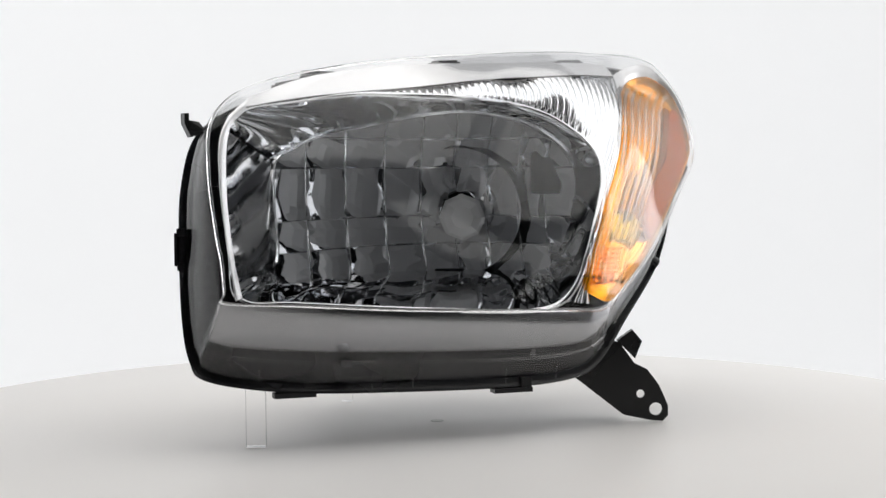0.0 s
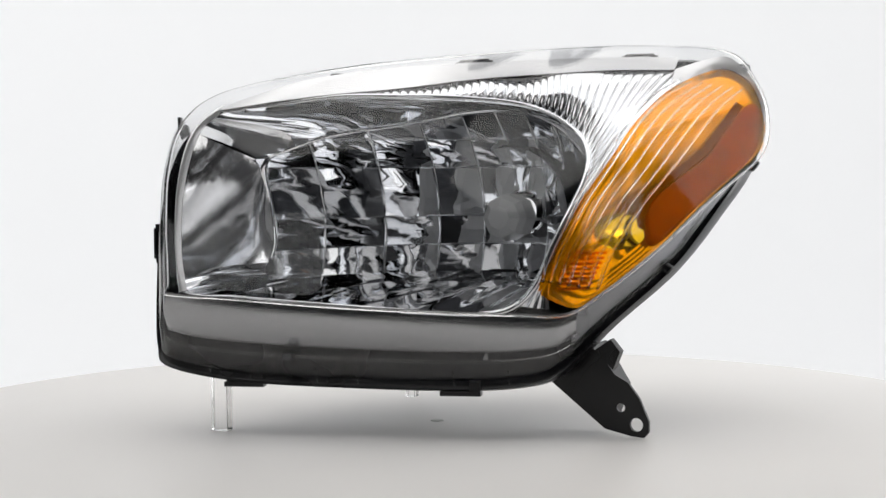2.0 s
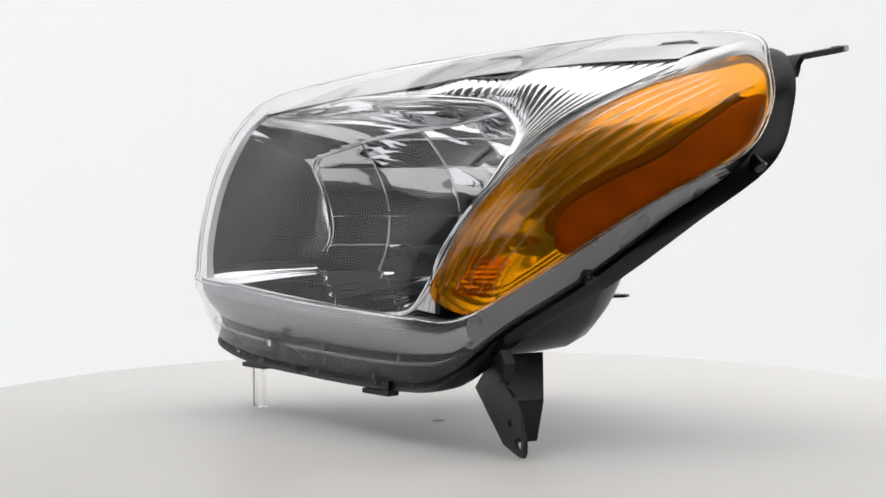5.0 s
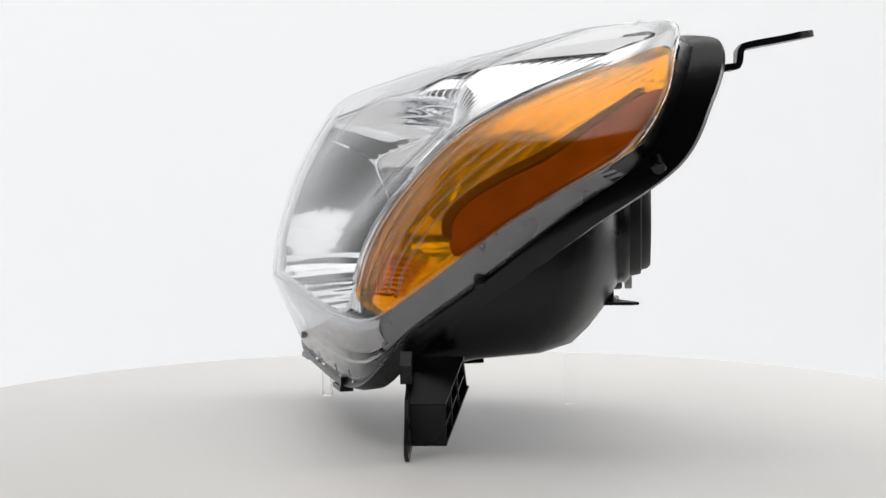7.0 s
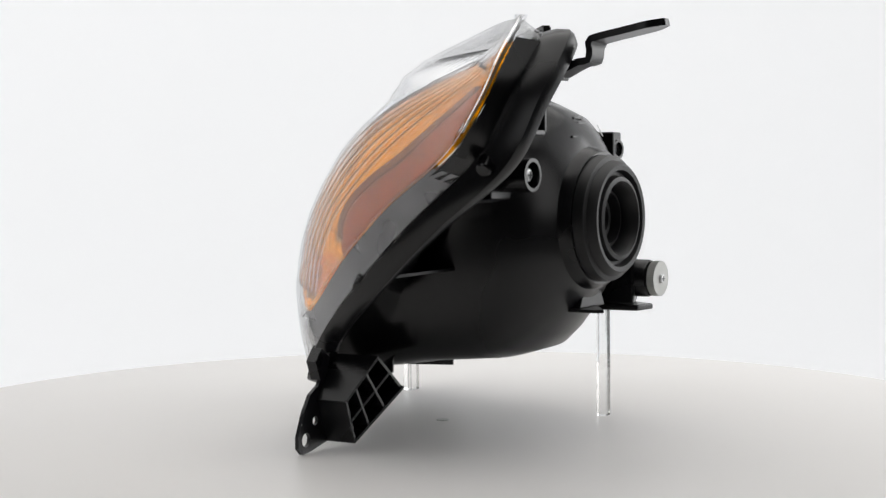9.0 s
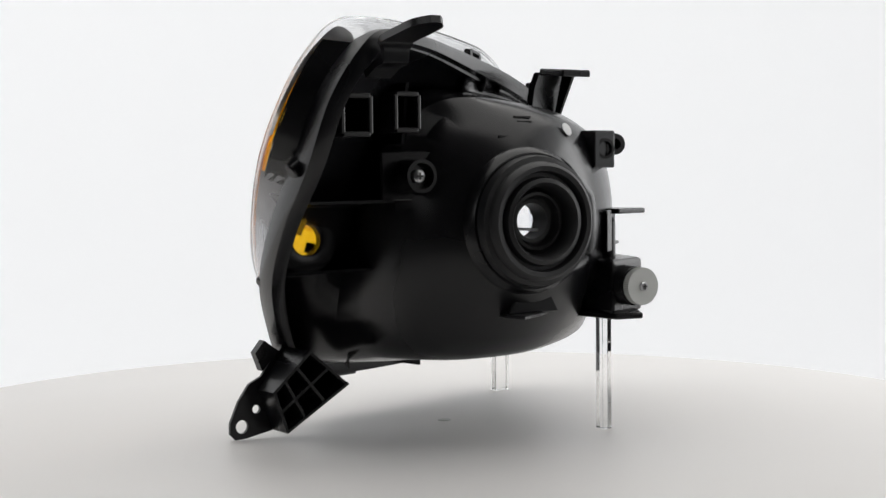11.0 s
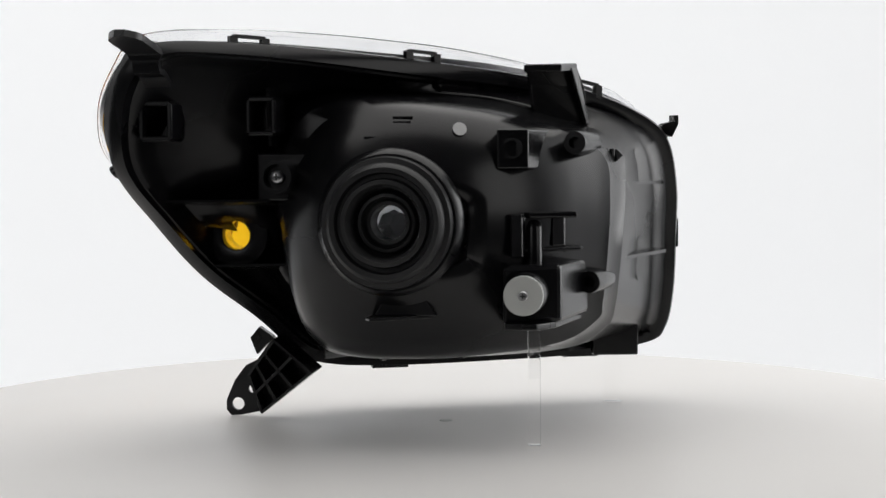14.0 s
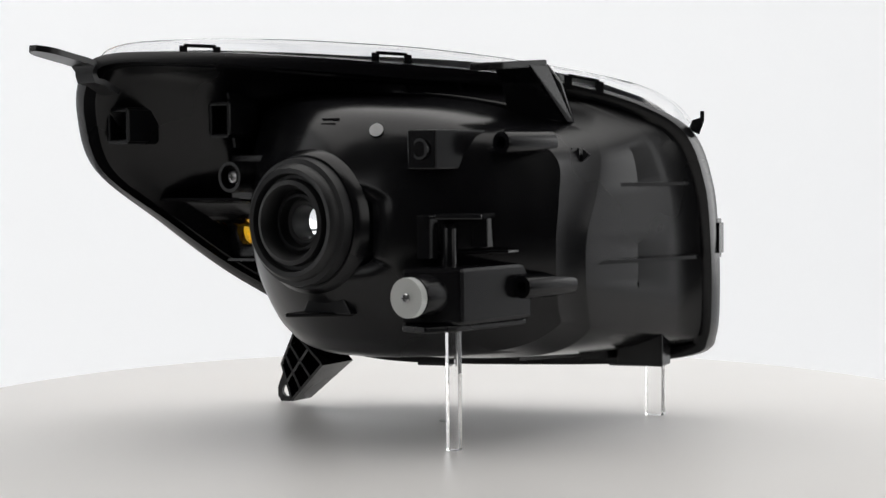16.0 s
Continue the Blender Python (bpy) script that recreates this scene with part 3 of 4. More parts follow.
def housing(root):
    r = knots(RIM, PER)
    fl = knots([(0, d, 0) for d in FLANGE], PER)
    sh = knots([(-.128, .000, .077), (-.100, .010, .062), (-.030, .016, .0555), (.030, .012, .0545), (.070, .006, .0555), (.088, .006, .061),
                (.100, .014, .080), (.106, .030, .110), (.110, .050, .145), (.116, .075, .185), (.112, .088, .215), (.104, .090, .236),
                (.095, .085, .246), (.072, .074, .254), (.040, .064, .2545), (.000, .050, .2515), (-.045, .034, .246), (-.090, .008, .234),
                (-.125, -.004, .223), (-.140, .000, .207), (-.142, .010, .180), (-.140, .022, .148), (-.137, .018, .115), (-.134, .008, .092)], PER)
    bk = [(-.116, .091), (-.088, .076), (-.028, .069), (.022, .067), (.055, .069), (.072, .076), (.084, .090), (.090, .120), (.092, .155), (.090, .190),
          (.084, .212), (.074, .226), (.062, .234), (.042, .238), (.020, .237), (-.008, .234), (-.040, .229), (-.075, .222), (-.103, .211), (-.119, .197),
          (-.122, .172), (-.122, .148), (-.120, .120), (-.118, .102)]
    back = knots([(x, .146 - ((x - .012) ** 2 + (z - .161) ** 2) / .2, z) for x, z in bk], PER)
    out = r - r.mean(axis=0)
    out[:, 1] = 0
    out /= np.linalg.norm(out, axis=1)[:, None]
    rings = [r - out * .003 + np.array((0, .003, 0)), r + out * .0012, r + out * .0016 + fl * .5, r + out * .001 + fl * .95, r - out * .0015 + fl, r - out * .006 + fl, r - out * .007 + fl * .55, r - out * .009 + fl * .45]
    # the inner side wall runs almost straight forward from the shoulder
    side = knots([(0, w, 0) for w in (.4, 0, 0, 0, 0, 0, 0, 0, 0, 0, 0, 0, 0, 0, 0, 0, 0, .2, .7, 1, 1, 1, 1, .9)], PER)[:, 1:2]
    rings[-2] = rings[-2] * (1 - side) + (r - out * .010 + np.array((0, .018, 0))) * side
    rings[-1] = g = rings[-1] * (1 - side) + (r - out * .018 + np.array((0, .034, 0))) * side
    plain = g * .25 + sh * .75 - fl * .15
    wall = g * .15 + sh * .85
    deep = knots([(0, w, 0) for w in (0, 0, 0, 0, 0, .3, .8, 1, .7, .25, .1, .1, .1, .1, 0, 0, 0, 0, 0, 0, 0, 0, 0, 0)], PER)[:, 1:2] * np.array((0, -.034, 0))
    plain = plain + deep * .5
    near = g * .55 + sh * .45 - fl * .3 * (1 - side) + deep
    for s in (.25, .5, .75):
        rings.append(g * (1 - s) + (g * .8 + sh * .2 - fl * .4 * (1 - side) + deep) * s)
    rings += [near, (near * .6 + plain * .4) * (1 - side) + near * side]
    rings += [plain * (1 - side) + wall * side, sh * .97 + (plain * (1 - side) + wall * side) * .03, sh, sh * .985 + back * .015, sh * .72 + back * .28]
    rings.append(np.stack([sh[:, 0] * .45 + back[:, 0] * .55, sh[:, 1] * .22 + back[:, 1] * .78, sh[:, 2] * .45 + back[:, 2] * .55], 1))
    rings.append(back)
    for s in (.88, .74, .6, .46, .36):
        ring = []
        for v in back:
            x, z = .012 + (v[0] - .012) * s, .161 + (v[2] - .161) * s
            ring.append(np.array((x, .148 - ((x - .012) ** 2 + (z - .161) ** 2) / .2, z)))
        rings.append(ring)
    me = loft("housing", rings, True, False, False)
    bm = bmesh.new()
    bm.from_mesh(me)
    gone = [f for f in bm.faces if math.hypot(f.calc_center_median().x - SOCKET[0], f.calc_center_median().z - SOCKET[2]) < .0145]
    bmesh.ops.delete(bm, geom=gone, context="FACES")
    bm.to_mesh(me)
    bm.free()
    ob = part("housing", me, M_BLACK, root, "moulded black plastic rear housing", 28)
    thick(ob, 0.0025, 1.0)
    part("bulb_socket", lathe("bulb_socket", [(.025, -.004), (.024, .004), (.013, .006), (.0108, .005), (.0108, -.002)], (SOCKET[0] + .001, SOCKET[1] + .022, SOCKET[2]), (.05, 1, 0), 32, ends=False), M_BLACK, root, sharp=40)
    return ob


AXIS = Vector((0.06, 1.0, 0.0)).normalized()


def dust_cap(root):
    c = (0.0165, 0.1285, 0.161)
    collar = [(.066, -.030), (.0625, .014), (.058, .018), (.055, .018), (.054, .008)]
    part("cap_collar", lathe("cap_collar", [(q * .82, h) for q, h in collar], c, AXIS, ends=False), M_BLACK, root, sharp=40)
    prof = [(.0545, .006), (.0545, .022), (.0535, .026), (.0495, .027), (.0485, .031), (.0455, .0335), (.0415, .033), (.040, .028), (.037, .028),
            (.0355, .033), (.032, .034), (.0295, .031), (.028, .020), (.0255, .018), (.024, .023), (.0215, .0235), (.020, .016), (.0165, .014), (.0150, .017),
            (.0125, .0165), (.0118, .012), (.0118, -.001)]
    part("dust_cap", lathe("dust_cap", [(q * (.84 if q > .015 else 1), h) for q, h in prof], c, AXIS, ends=False), M_RUBBER, root, "stepped black rubber dust cap with a centre hole", 35)


def bevelled(name, me, material, root, w=.0012, label=""):
    return round_edges(part(name, me, material, root, label), w)


def with_holes(name, outline, holes, a, b):
    """A plate over an outline in the x-z plane with round holes, from offset a to b in y; the outline gives y too."""
    bm = bmesh.new()
    edges = []

    def ring(pts):
        vs = [bm.verts.new(p) for p in pts]
        for k in range(len(vs)):
            edges.append(bm.edges.new((vs[k], vs[(k + 1) % len(vs)])))
    ring(outline)
    for x, y, z, rad in holes:
        ring([(x + rad * math.cos(q), y, z + rad * math.sin(q)) for q in np.linspace(0, 2 * math.pi, 20, endpoint=False)])
    bmesh.ops.triangle_fill(bm, use_beauty=True, use_dissolve=False, edges=edges)
    ext = bmesh.ops.extrude_face_region(bm, geom=bm.faces[:])
    for v in [v for v in ext["geom"] if isinstance(v, bmesh.types.BMVert)]:
        v.co.y += b - a
    bmesh.ops.translate(bm, verts=bm.verts, vec=(0, a, 0))
    bmesh.ops.recalc_face_normals(bm, faces=bm.faces)
    me = bpy.data.meshes.new(name)
    bm.to_mesh(me)
    bm.free()
    return me


def mounting_foot(root):
    foot = new("mounting_foot")
    foot.parent = root
    foot["label"] = "black ribbed mounting foot with two holes"
    out = [(.098, -.014, .040), (.128, -.014, .066), (.1385, -.014, .062), (.1500, -.014, .046), (.1600, -.014, .041), (.1690, -.0135, .029), (.1760, -.0135, .013), (.1760, -.0135, .005), (.1720, -.013, .0006), (.163, -.013, .0012), (.142, -.013, .0055)]
    part("plate", with_holes("plate", out, [(.1546, -.0138, .022, .0032), (.1665, -.0135, .0100, .0050)], -.0014, .0014), M_BLACK, foot)
    part("nub", prism("nub", [(.136, -.016, .064), (.148, -.016, .0725), (.1555, -.016, .0635), (.150, -.016, .050)], np.array((0, -.003, 0)), np.array((0, .005, 0))), M_BLACK, foot)
    # a box lattice of ribs behind the plate
    a, d = np.array((.098, 0, .041)), np.array((.142, 0, .0065))
    e, h = np.array((.128, 0, .066)), np.array((.152, 0, .036))
    def slab(p, q, yp, yq):
        nrm = np.array((-(q - p)[2], 0, (q - p)[0]))
        nrm = nrm / np.linalg.norm(nrm) * .0011
        y = lambda v, t: v + np.array((0, t, 0))
        return prism("rib", [y(p, -.0125), y(q, -.0125), y(q, yq), y(p, yp)], -nrm, nrm)
    for p, q, yp, yq in ((a, d, .026, .012), (e, h, .024, .012), ((a + e) / 2, (d + h) / 2, .024, .012)):
        part("rib", slab(p, q, yp, yq), M_BLACK, foot)
    for s in (.02, .38, .7, .985):
        part("rib", slab(a + (d - a) * s, e + (h - e) * s, .025 - .013 * s, .024 - .012 * s), M_BLACK, foot)
    part("web", prism("web", [a, d, h, e], np.array((0, -.010, 0)), np.array((0, -.008, 0))), M_BLACK, foot)


def ear(root):
    """The upper mounting arm that reaches back from the tail."""
    w = np.array((.0112, 0, 0))
    pts = [(.166, .186, .256), (.166, .200, .2625), (.1665, .208, .2640), (.1670, .2095, .2745), (.1675, .215, .2770), (.168, .235, .2805), (.1685, .257, .2845)]
    path = curve(pts, 26, False)
    rings = []
    for i, p in enumerate(path):
        tan = path[min(i + 1, 25)] - path[max(i - 1, 0)]
        tan /= np.linalg.norm(tan)
        nr = np.array((0, -tan[2], tan[1])) * .0022
        k = 1.0 if i < 22 else (.95, .82, .6, .3)[i - 22]
        ww = w * k * (.8 if i < 10 else 1.0)
        rings.append([p - ww - nr, p + ww - nr, p + ww + nr, p - ww + nr])
    e = part("mounting_ear", loft("mounting_ear", rings, True, True, True), M_BLACK, root, "bent black mounting ear", 40)
    # A dark disc on the ear paints in the shade of its hole.
    part("ear_hole_shade", lathe("ear_hole_shade", [(.0036, -.0002), (.0036, .0006), (.0001, .0006)], (.168, .2475, .2850), (0, -.2, 1), 20), M_RECESS, root, "dark disc painted as the shade of a hole in the ear")
    return e


def top_bracket(root):
    plate = [(-.0710, .0660, .2720), (-.0985, .0655, .2720), (-.1085, .0190, .2755), (-.0720, .0345, .2745)]
    bevelled("top_plate", prism("top_plate", plate, np.array((0, 0, -.0045)), np.array((0, 0, .0010))), M_BLACK, root)
    stem = [(-.1085, .0190, .2735), (-.0720, .0345, .2725), (-.0735, .0270, .2600), (-.0750, .0180, .2360), (-.1170, -.0060, .2300), (-.1130, .0060, .2600)]
    bevelled("top_stem", prism("top_stem", stem, np.array((.0022, -.0052, 0)), np.array((0, 0, 0))), M_BLACK, root)
    for p, q in (((-.1075, .0190, .2720), (-.1155, -.0050, .2310)),):
        a, b = np.array(p), np.array(q)
        web = [a, a + np.array((.004, .020, 0)), b + np.array((.002, .006, 0)), b]
        bevelled("bracket_web", prism("bracket_web", web, np.array((-.0014, 0, 0)), np.array((.0014, 0, 0))), M_BLACK, root, .0005)


def clip(root, p, along, size=(.026, .005, .009)):
    """A small moulded loop clip on the flange."""
    a = np.array(along, float)
    a /= np.linalg.norm(a)
    up = np.array((0, 0, 1.0)) if abs(a[2]) < .8 else np.array((-1.0, 0, 0))
    dep = np.cross(a, up)
    p = np.array(p)
    L, D, H = size[0] / 2, size[1] / 2, size[2]
    t = .0022
    def bar(u0, u1, h0, h1):
        q = [p + a * u0 + up * h0, p + a * u1 + up * h0, p + a * u1 + up * h1, p + a * u0 + up * h1]
        return prism("clip", q, -dep * D, dep * D)
    clipob = new("lens_clip")
    clipob.parent = root
    part("leg", bar(-L, -L * .62, -.003, H * .7), M_BLACK, clipob)
    part("leg", bar(L * .62, L, -.003, H * .7), M_BLACK, clipob)
    part("bridge", bar(-L * .78, L * .78, H * .62, H * .62 + t), M_BLACK, clipob)


def stub(root, name, p, r, length, axis=(0.0, 1.0, 0.0)):
    prof = [(r * 1.06, -length), (r, -.002), (r * .94, 0), (r * .5, 0), (r * .45, -.008), (.0001, -.008)]
    return part(name, lathe(name, prof, p, axis, 28), M_BLACK, root, sharp=40)


def screw(root, p, r, axis):
    part("screw", lathe("screw", [(r, -.003), (r, .0006), (r * .8, .0014), (.0001, .0016)], p, axis, 24), M_STEEL, root, "small cross-head steel screw", 40)
    ax = Vector(axis).normalized()
    q = ax.to_track_quat("Z", "Y").to_matrix()
    # Dark bars laid on the head stand for shade in the cross slots.
    for s in ((r * 1.1, r * .28, .0006), (r * .28, r * 1.1, .0006)):
        part("screw_slot_shade", box("screw_slot_shade", Vector(p) + ax * .00165, s, q), M_RECESS, root)


def rear_fittings(root):
    up = np.array((0, 0, 1.0))
    # square pocket box and round stubs, upper
    bevelled("locating_box", prism("locating_box", [(-.0559, .1230, .1974), (-.0775, .1200, .1974), (-.0895, .0740, .1974), (-.0559, .0740, .1974)], np.array((0, 0, 0)), np.array((0, 0, .0275))), M_BLACK, root)
    part("box_bore", lathe("box_bore", [(.0075, -.001), (.0075, .0012), (.0055, .0012), (.005, -.004), (.0001, -.004)], (-.0665, .1218, .2115), (.14, 1, 0), 24), M_BLACK, root, sharp=40)
    stub(root, "stub", (-.1084, .0840, .2155), .0085, .05, (.2, 1, 0))
    stub(root, "stub", (-.1180, .0735, .1146), .0085, .05, (.2, 1, 0))
    # adjuster slot with a rounded pin, and its shelf
    bevelled("slot_wall", prism("slot_wall", [(-.0650, .1260, .135), (-.0650, .1260, .166), (-.0730, .1220, .166), (-.0730, .1220, .135)], np.array((0, 0, 0)), np.array((-.012, -.060, 0))), M_BLACK, root)
    bevelled("slot_roof", box("slot_roof", (-.088, .092, .1650), (.034, .056, .004), Matrix.Rotation(radians(14), 3, "Z")), M_BLACK, root)
    bevelled("slot_side", prism("slot_side", [(-.0924, .0979, .142), (-.0924, .0979, .1665), (-.1010, .0920, .1665), (-.1010, .0920, .142)], np.array((0, 0, 0)), np.array((-.008, -.060, 0))), M_BLACK, root)
    bevelled("slot_back", box("slot_back", (-.085, .088, .1520), (.034, .012, .030), Matrix.Rotation(radians(30), 3, "Z")), M_BLACK, root)
    part("slot_pin", lathe("slot_pin", [(.006, -.016), (.006, .010), (.0045, .014), (.0001, .016)], (-.080, .108, .146), (0, 0, 1), 24), M_BLACK, root, sharp=50)
    bevelled("slot_shelf", prism("slot_shelf", [(-.070, .118, .1385), (-.1126, .0820, .1385), (-.1150, .050, .1385), (-.070, .060, .1385)], np.array((0, 0, 0)), np.array((0, 0, .0025))), M_BLACK, root, .0006)
    # adjuster body, gear wheel
    bevelled("adjuster_body", prism("adjuster_body", [(-.0600, .1380, .0900), (-.1000, .1240, .0905), (-.1170, .0560, .0915), (-.0700, .050, .0900)], np.array((0, 0, 0)), np.array((0, 0, .0400))), M_BLACK, root, .003)
    stub(root, "adjuster_barrel", (-.0757, .1460, .1112), .0145, .05, (.06, 1, 0))
    bevelled("adjuster_foot", prism("adjuster_foot", [(-.062, .1400, .0865), (-.084, .1440, .0865), (-.0965, .1240, .0865), (-.112, .056, .0865), (-.055, .056, .0865)], np.array((0, 0, 0)), np.array((0, 0, .0045))), M_BLACK, root)
    teeth = []
    q = AXIS.to_track_quat("Z", "Y").to_matrix()
    for h in (-.0045, .0015):
        teeth.append([np.array(Vector((-.0757, .1525, .1112)) + q @ Vector(((.0138 if k % 2 else .0132) * math.cos(k * math.pi / 60), (.0138 if k % 2 else .0132) * math.sin(k * math.pi / 60), h))) for k in range(120)])
    part("adjuster_gear", loft("adjuster_gear", teeth, True, True, True, False), M_GREY, root, "pale grey toothed adjuster wheel")
    screw(root, (-.0757 + AXIS.x * .002, .1545, .1112), .0034, AXIS)
    # boss with a screw behind the indicator
    bevelled("screw_block", prism("screw_block", [(.118, .124, .176), (.118, .124, .210), (.076, .130, .210), (.076, .130, .176)], np.array((0, -.06, 0)), np.array((0, -.015, 0))), M_BLACK, root)
    part("screw_tube", lathe("screw_tube", [(.0122, -.03), (.0115, .001), (.0090, .001), (.0085, -.006), (.0001, -.006)], (.0994, .131, .193), AXIS, 32), M_BLACK, root, sharp=40)
    screw(root, (.0994, .128, .193), .0045, AXIS)
    # pockets and webs of the recess behind the indicator
    for x, y, z, w, h in ((.1730, .160, .232, .020, .024), (.1098, .118, .236, .018, .024)):
        fr = new("pocket")
        fr.parent = root
        for cx, cz, sx, sz in ((-w / 2, 0, .0035, h), (w / 2, 0, .0035, h), (0, h / 2, w, .0035), (0, -h / 2, w, .0035)):
            bevelled("pocket_wall", box("pocket_wall", (x + cx, y - .003, z + cz), (sx, .032, sz)), M_BLACK, fr, .001)
        part("pocket_floor", box("pocket_floor", (x, y - .012, z), (w, .002, h)), M_BLACK, fr)
    part("web", prism("web", [(.106, .125, .256), (.106, .070, .256), (.106, .060, .215), (.106, .118, .215)], np.array((-.0012, 0, 0)), np.array((.0012, 0, 0))), M_BLACK, root)
    part("web", prism("web", [(.108, .110, .176), (.190, .120, .176), (.170, .060, .170), (.108, .040, .170)], np.array((0, 0, -.001)), np.array((0, 0, .001))), M_BLACK, root)
    part("web", prism("web", [(.090, .075, .128), (.165, .062, .126), (.160, .020, .120), (.090, .020, .124)], np.array((0, 0, -.001)), np.array((0, 0, .001))), M_BLACK, root)
    # ribs between flange and bowl
    for x, y in ((-.128, -.108), (-.096, -.100), (.000, -.070), (.060, -.048)):
        part("rib", prism("rib", [(x, y, .0475), (x + .030, y + .060, .0495), (x + .030, y + .060, .060), (x, y, .060)], np.array((-.0008, 0, 0)), np.array((.0008, 0, 0))), M_BLACK, root)
    for z, b in ((.1850, .010), (.1285, .016)):
        part("rib", prism("rib", [(-.1770, -.103, z), (-.1770, -.088, z), (-.1415, b, z), (-.137, -.020, z), (-.160, -.090, z)], np.array((0, 0, -.0013)), np.array((0, 0, .0013))), M_BLACK, root)
    for x, y in ((.030, .052), (-.002, .030), (-.034, .006)):
        part("rib", prism("rib", [(x, y + .012, .272), (x - .004, y + .026, .264), (x - .006, y + .012, .246), (x, y - .006, .252)], np.array((-.0009, 0, 0)), np.array((.0009, 0, 0))), M_BLACK, root)
    for x, y in ((-.08, -.090), (-.03, -.072), (.03, -.050)):
        part("rib", prism("rib", [(x, y, .046), (x + .012, y + .085, .051), (x + .012, y + .085, .056), (x, y, .056)], np.array((-.0009, 0, 0)), np.array((.0009, 0, 0))), M_BLACK, root)
    # block and tabs under the flange, horn at the corner
    bevelled("lower_block", box("lower_block", (-.134, -.085, .056), (.037, .022, .025), Matrix.Rotation(radians(8), 3, "Z")), M_BLACK, root)
    for x, y, z in ((-.104, -.118, .0415), (.052, -.071, .0370)):
        t = new("lower_tab")
        t.parent = root
        r3 = Matrix.Rotation(radians(18), 3, "Z")
        part("hook", box("hook", (x, y, z - .0025), (.030, .010, .0035), r3), M_BLACK, t)
        part("hook_leg", box("hook_leg", (x + .010, y + .003, z + .002), (.008, .008, .009), r3), M_BLACK, t)
    part("corner_horn", prism("corner_horn", [(-.168, -.094, .226), (-.1800, -.087, .222), (-.1850, -.085, .232), (-.1850, -.085, .2395), (-.1815, -.0855, .2395), (-.1815, -.0855, .2345), (-.1740, -.088, .2330)], np.array((.002, -.004, 0)), np.array((-.002, .004, 0))), M_BLACK, root)
    clip(root, (.1136, .1460, .2822), (.136, .115, .007), (.030, .005, .0105))
    clip(root, (.0050, .0550, .2765), (.136, .115, .012), (.030, .005, .0105))
    clip(root, (-.1128, -.0280, .2570), (.120, .090, .028), (.030, .005, .0105))
    clip(root, (-.1825, -.1120, .1424), (0, 0, 1), (.030, .008, .0045))
    # flange screws on the swept side
    for p in ((.1735, .0385, .1195), (.2085, .1530, .1975)):
        part("flange_boss", lathe("flange_boss", [(.0055, -.012), (.0050, .001), (.0040, .002), (.0001, .002)], p, (.8, .1, -.6), 20), M_BLACK, root, sharp=40)
    # flared plate and web under the dust cap
    bevelled("drip_plate", prism("drip_plate", [(-.014, .100, .0945), (-.0165, .121, .0945), (.006, .139, .0945), (.030, .153, .0945), (.034, .147, .0945), (.031, .100, .0945)], np.array((0, 0, -.0012)), np.array((0, 0, .0012))), M_BLACK, root, .0006)
    bevelled("gusset", prism("gusset", [(-.0140, .100, .0955), (.0300, .100, .0955), (.0200, .100, .1130), (-.0040, .100, .1130)], np.array((0, 0, 0)), np.array((0, .034, 0))), M_BLACK, root, .001)
    # small round paper label and moulded marks
    part("label_sticker", lathe("label_sticker", [(.0050, 0), (.0050, .0004), (.0001, .0005)], (-.0300, .1232, .2254), (-.30, .86, .42), 28), M_STICKER, root, "small round white sticker", 40)
    for x, z, w in ((.010, .234, .014), (.010, .2305, .012), (.030, .220, .012)):
        part("moulded_mark", box("moulded_mark", (x, .1475 - ((x - .012) ** 2 + (z - .161) ** 2) / .2 + .002, z), (w, .003, .0012)), M_BLACK, root)


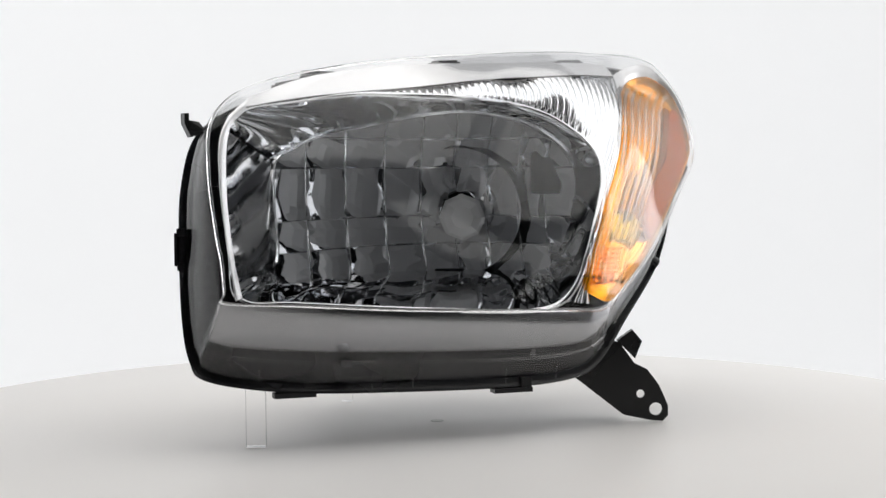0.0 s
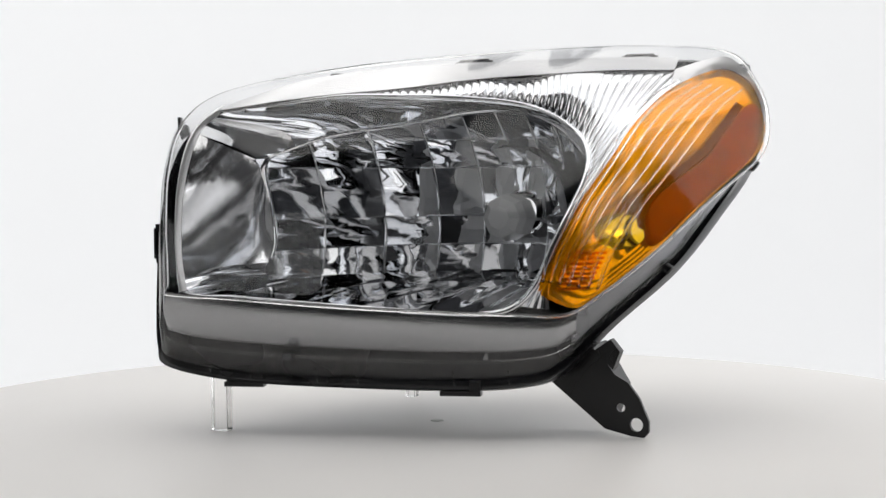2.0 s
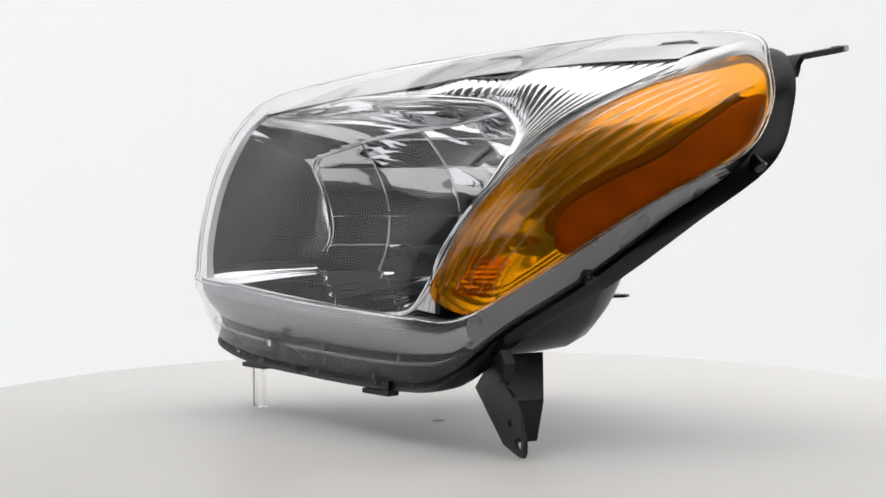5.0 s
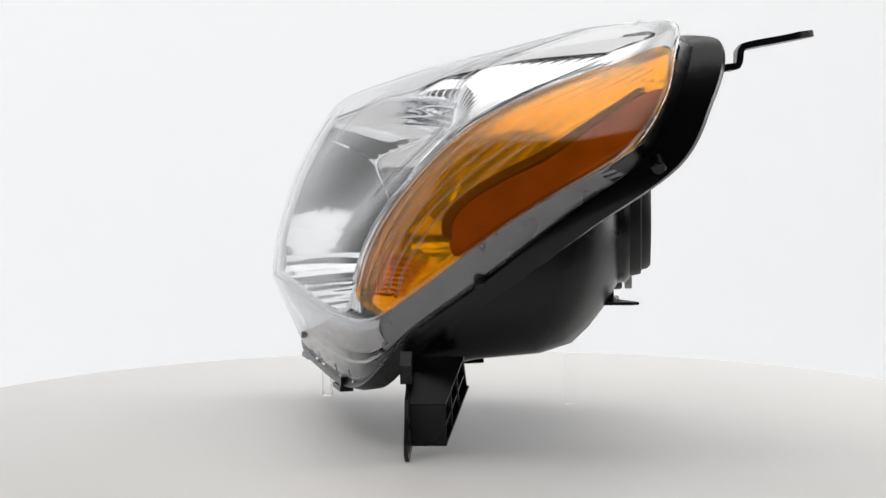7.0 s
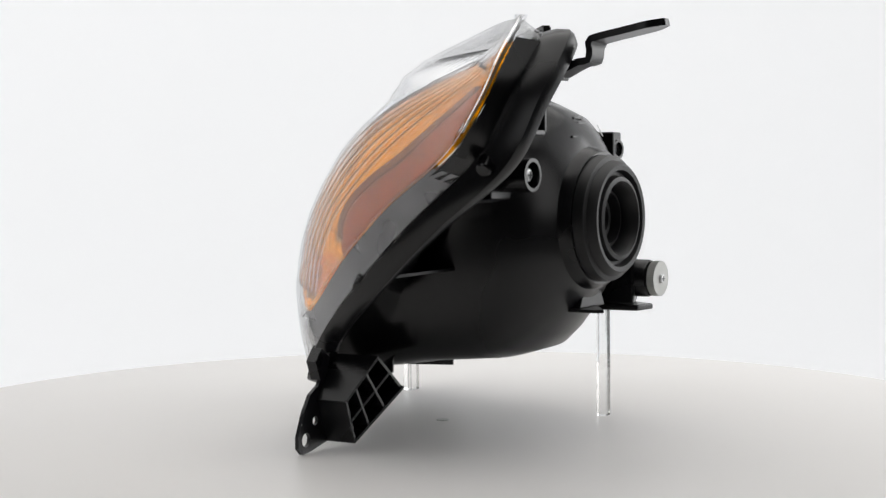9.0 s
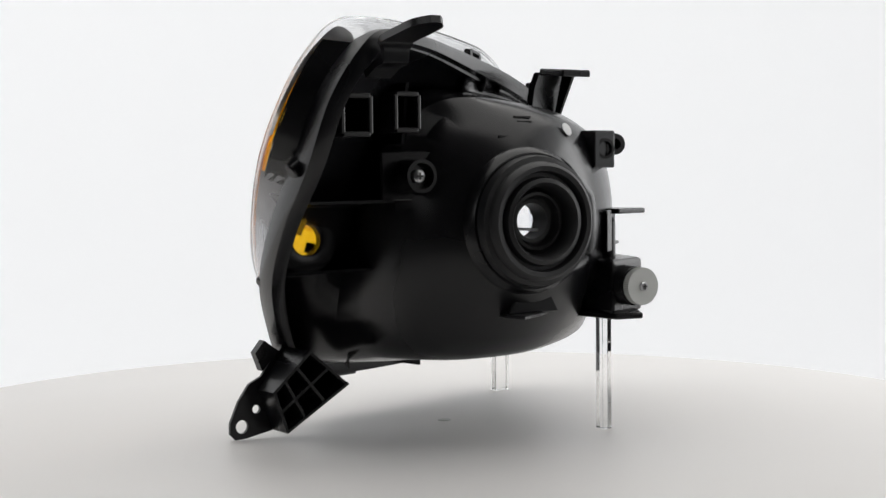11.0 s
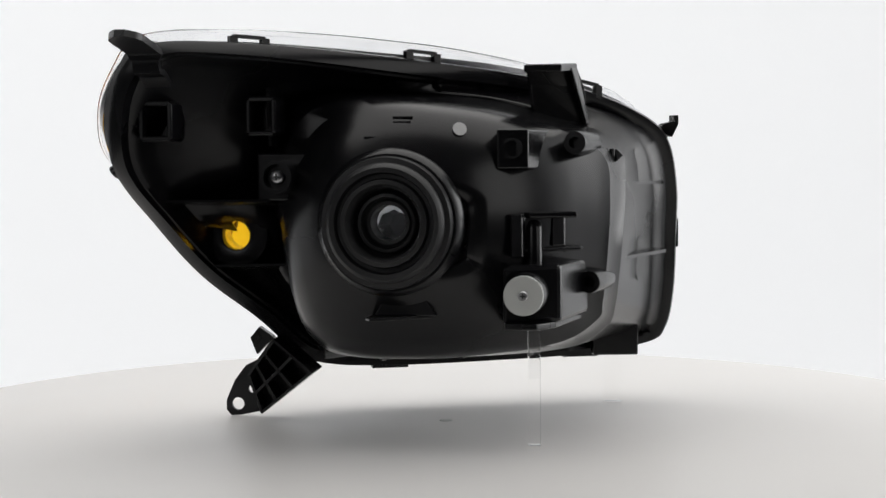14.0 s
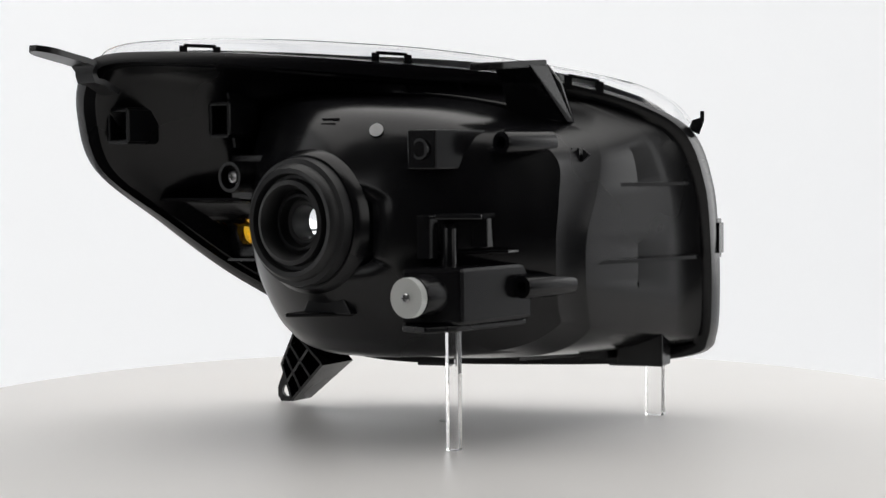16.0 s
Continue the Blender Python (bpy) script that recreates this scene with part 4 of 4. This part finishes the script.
def side_marks(root):
    """Raised mould marks of three bars and a wedge beside the shoulder."""
    for x, y, z in ((-.1346, .0225, .2067), (-.1257, .0525, .1561)):
        c, along = np.array((x, y, z)), np.array((-.90, -.43, 0))
        for k in range(3):
            p = c - along * (.005 * k)
            part("moulded_mark", prism("moulded_mark", [p + np.array((0, 0, -.005)), p + along * .0016 + np.array((0, 0, -.005)), p + along * .0016 + np.array((0, 0, .005)), p + np.array((0, 0, .005))],
                                       np.array((.002, -.006, 0)), np.array((.0003, -.0005, 0))), M_BLACK, root)
        p = c + along * .004
        part("moulded_mark", prism("moulded_mark", [p + np.array((0, 0, -.0045)), p + along * .005, p + np.array((0, 0, .0045))], np.array((.002, -.006, 0)), np.array((.0003, -.0005, 0))), M_BLACK, root)


def headlight():
    root = new("headlight")
    tagged(root, "car headlamp with clear lens, chrome reflectors and amber indicator", "headlight")
    lens(root)
    reflector(root)
    flutes(root)
    lower_trim(root)
    indicator(root)
    housing(root)
    dust_cap(root)
    mounting_foot(root)
    ear(root)
    top_bracket(root)
    rear_fittings(root)
    side_marks(root)
    return root


def prop(x, y, top, w, d):
    ob = part("clear_prop", box("clear_prop", (x, y, top / 2 + .0003), (w, d, top)), M_ACRYLIC)
    round_edges(ob, .0006)
    ob.visible_shadow = False
    tagged(ob, "clear acrylic bar standing on the table under the headlamp", "prop", "clear props")
    return ob


M_BACK = mat("glowing_backdrop_sheet", (0.8, 0.81, 0.82), 0.8)
# Added emission evens the sheet's white in place of light thrown on it.
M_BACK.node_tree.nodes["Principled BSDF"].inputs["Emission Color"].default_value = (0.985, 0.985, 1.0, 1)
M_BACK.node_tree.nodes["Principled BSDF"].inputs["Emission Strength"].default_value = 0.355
studio()
table = turntable()
lamp = headlight()
prop_front = prop(-0.1327, -0.1079, 0.05, 0.0145, 0.008)
prop_back = prop(-0.0798, 0.1031, 0.088, 0.0086, 0.0086)


# ---- what moves ----
def motions():
    times = [i * 0.25 for i in range(65)]
    rows = [(t, Matrix.Rotation(turn(t), 4, "Z")) for t in times]
    for thing in (table, lamp, prop_front, prop_back):
        walk(thing, rows)


motions()
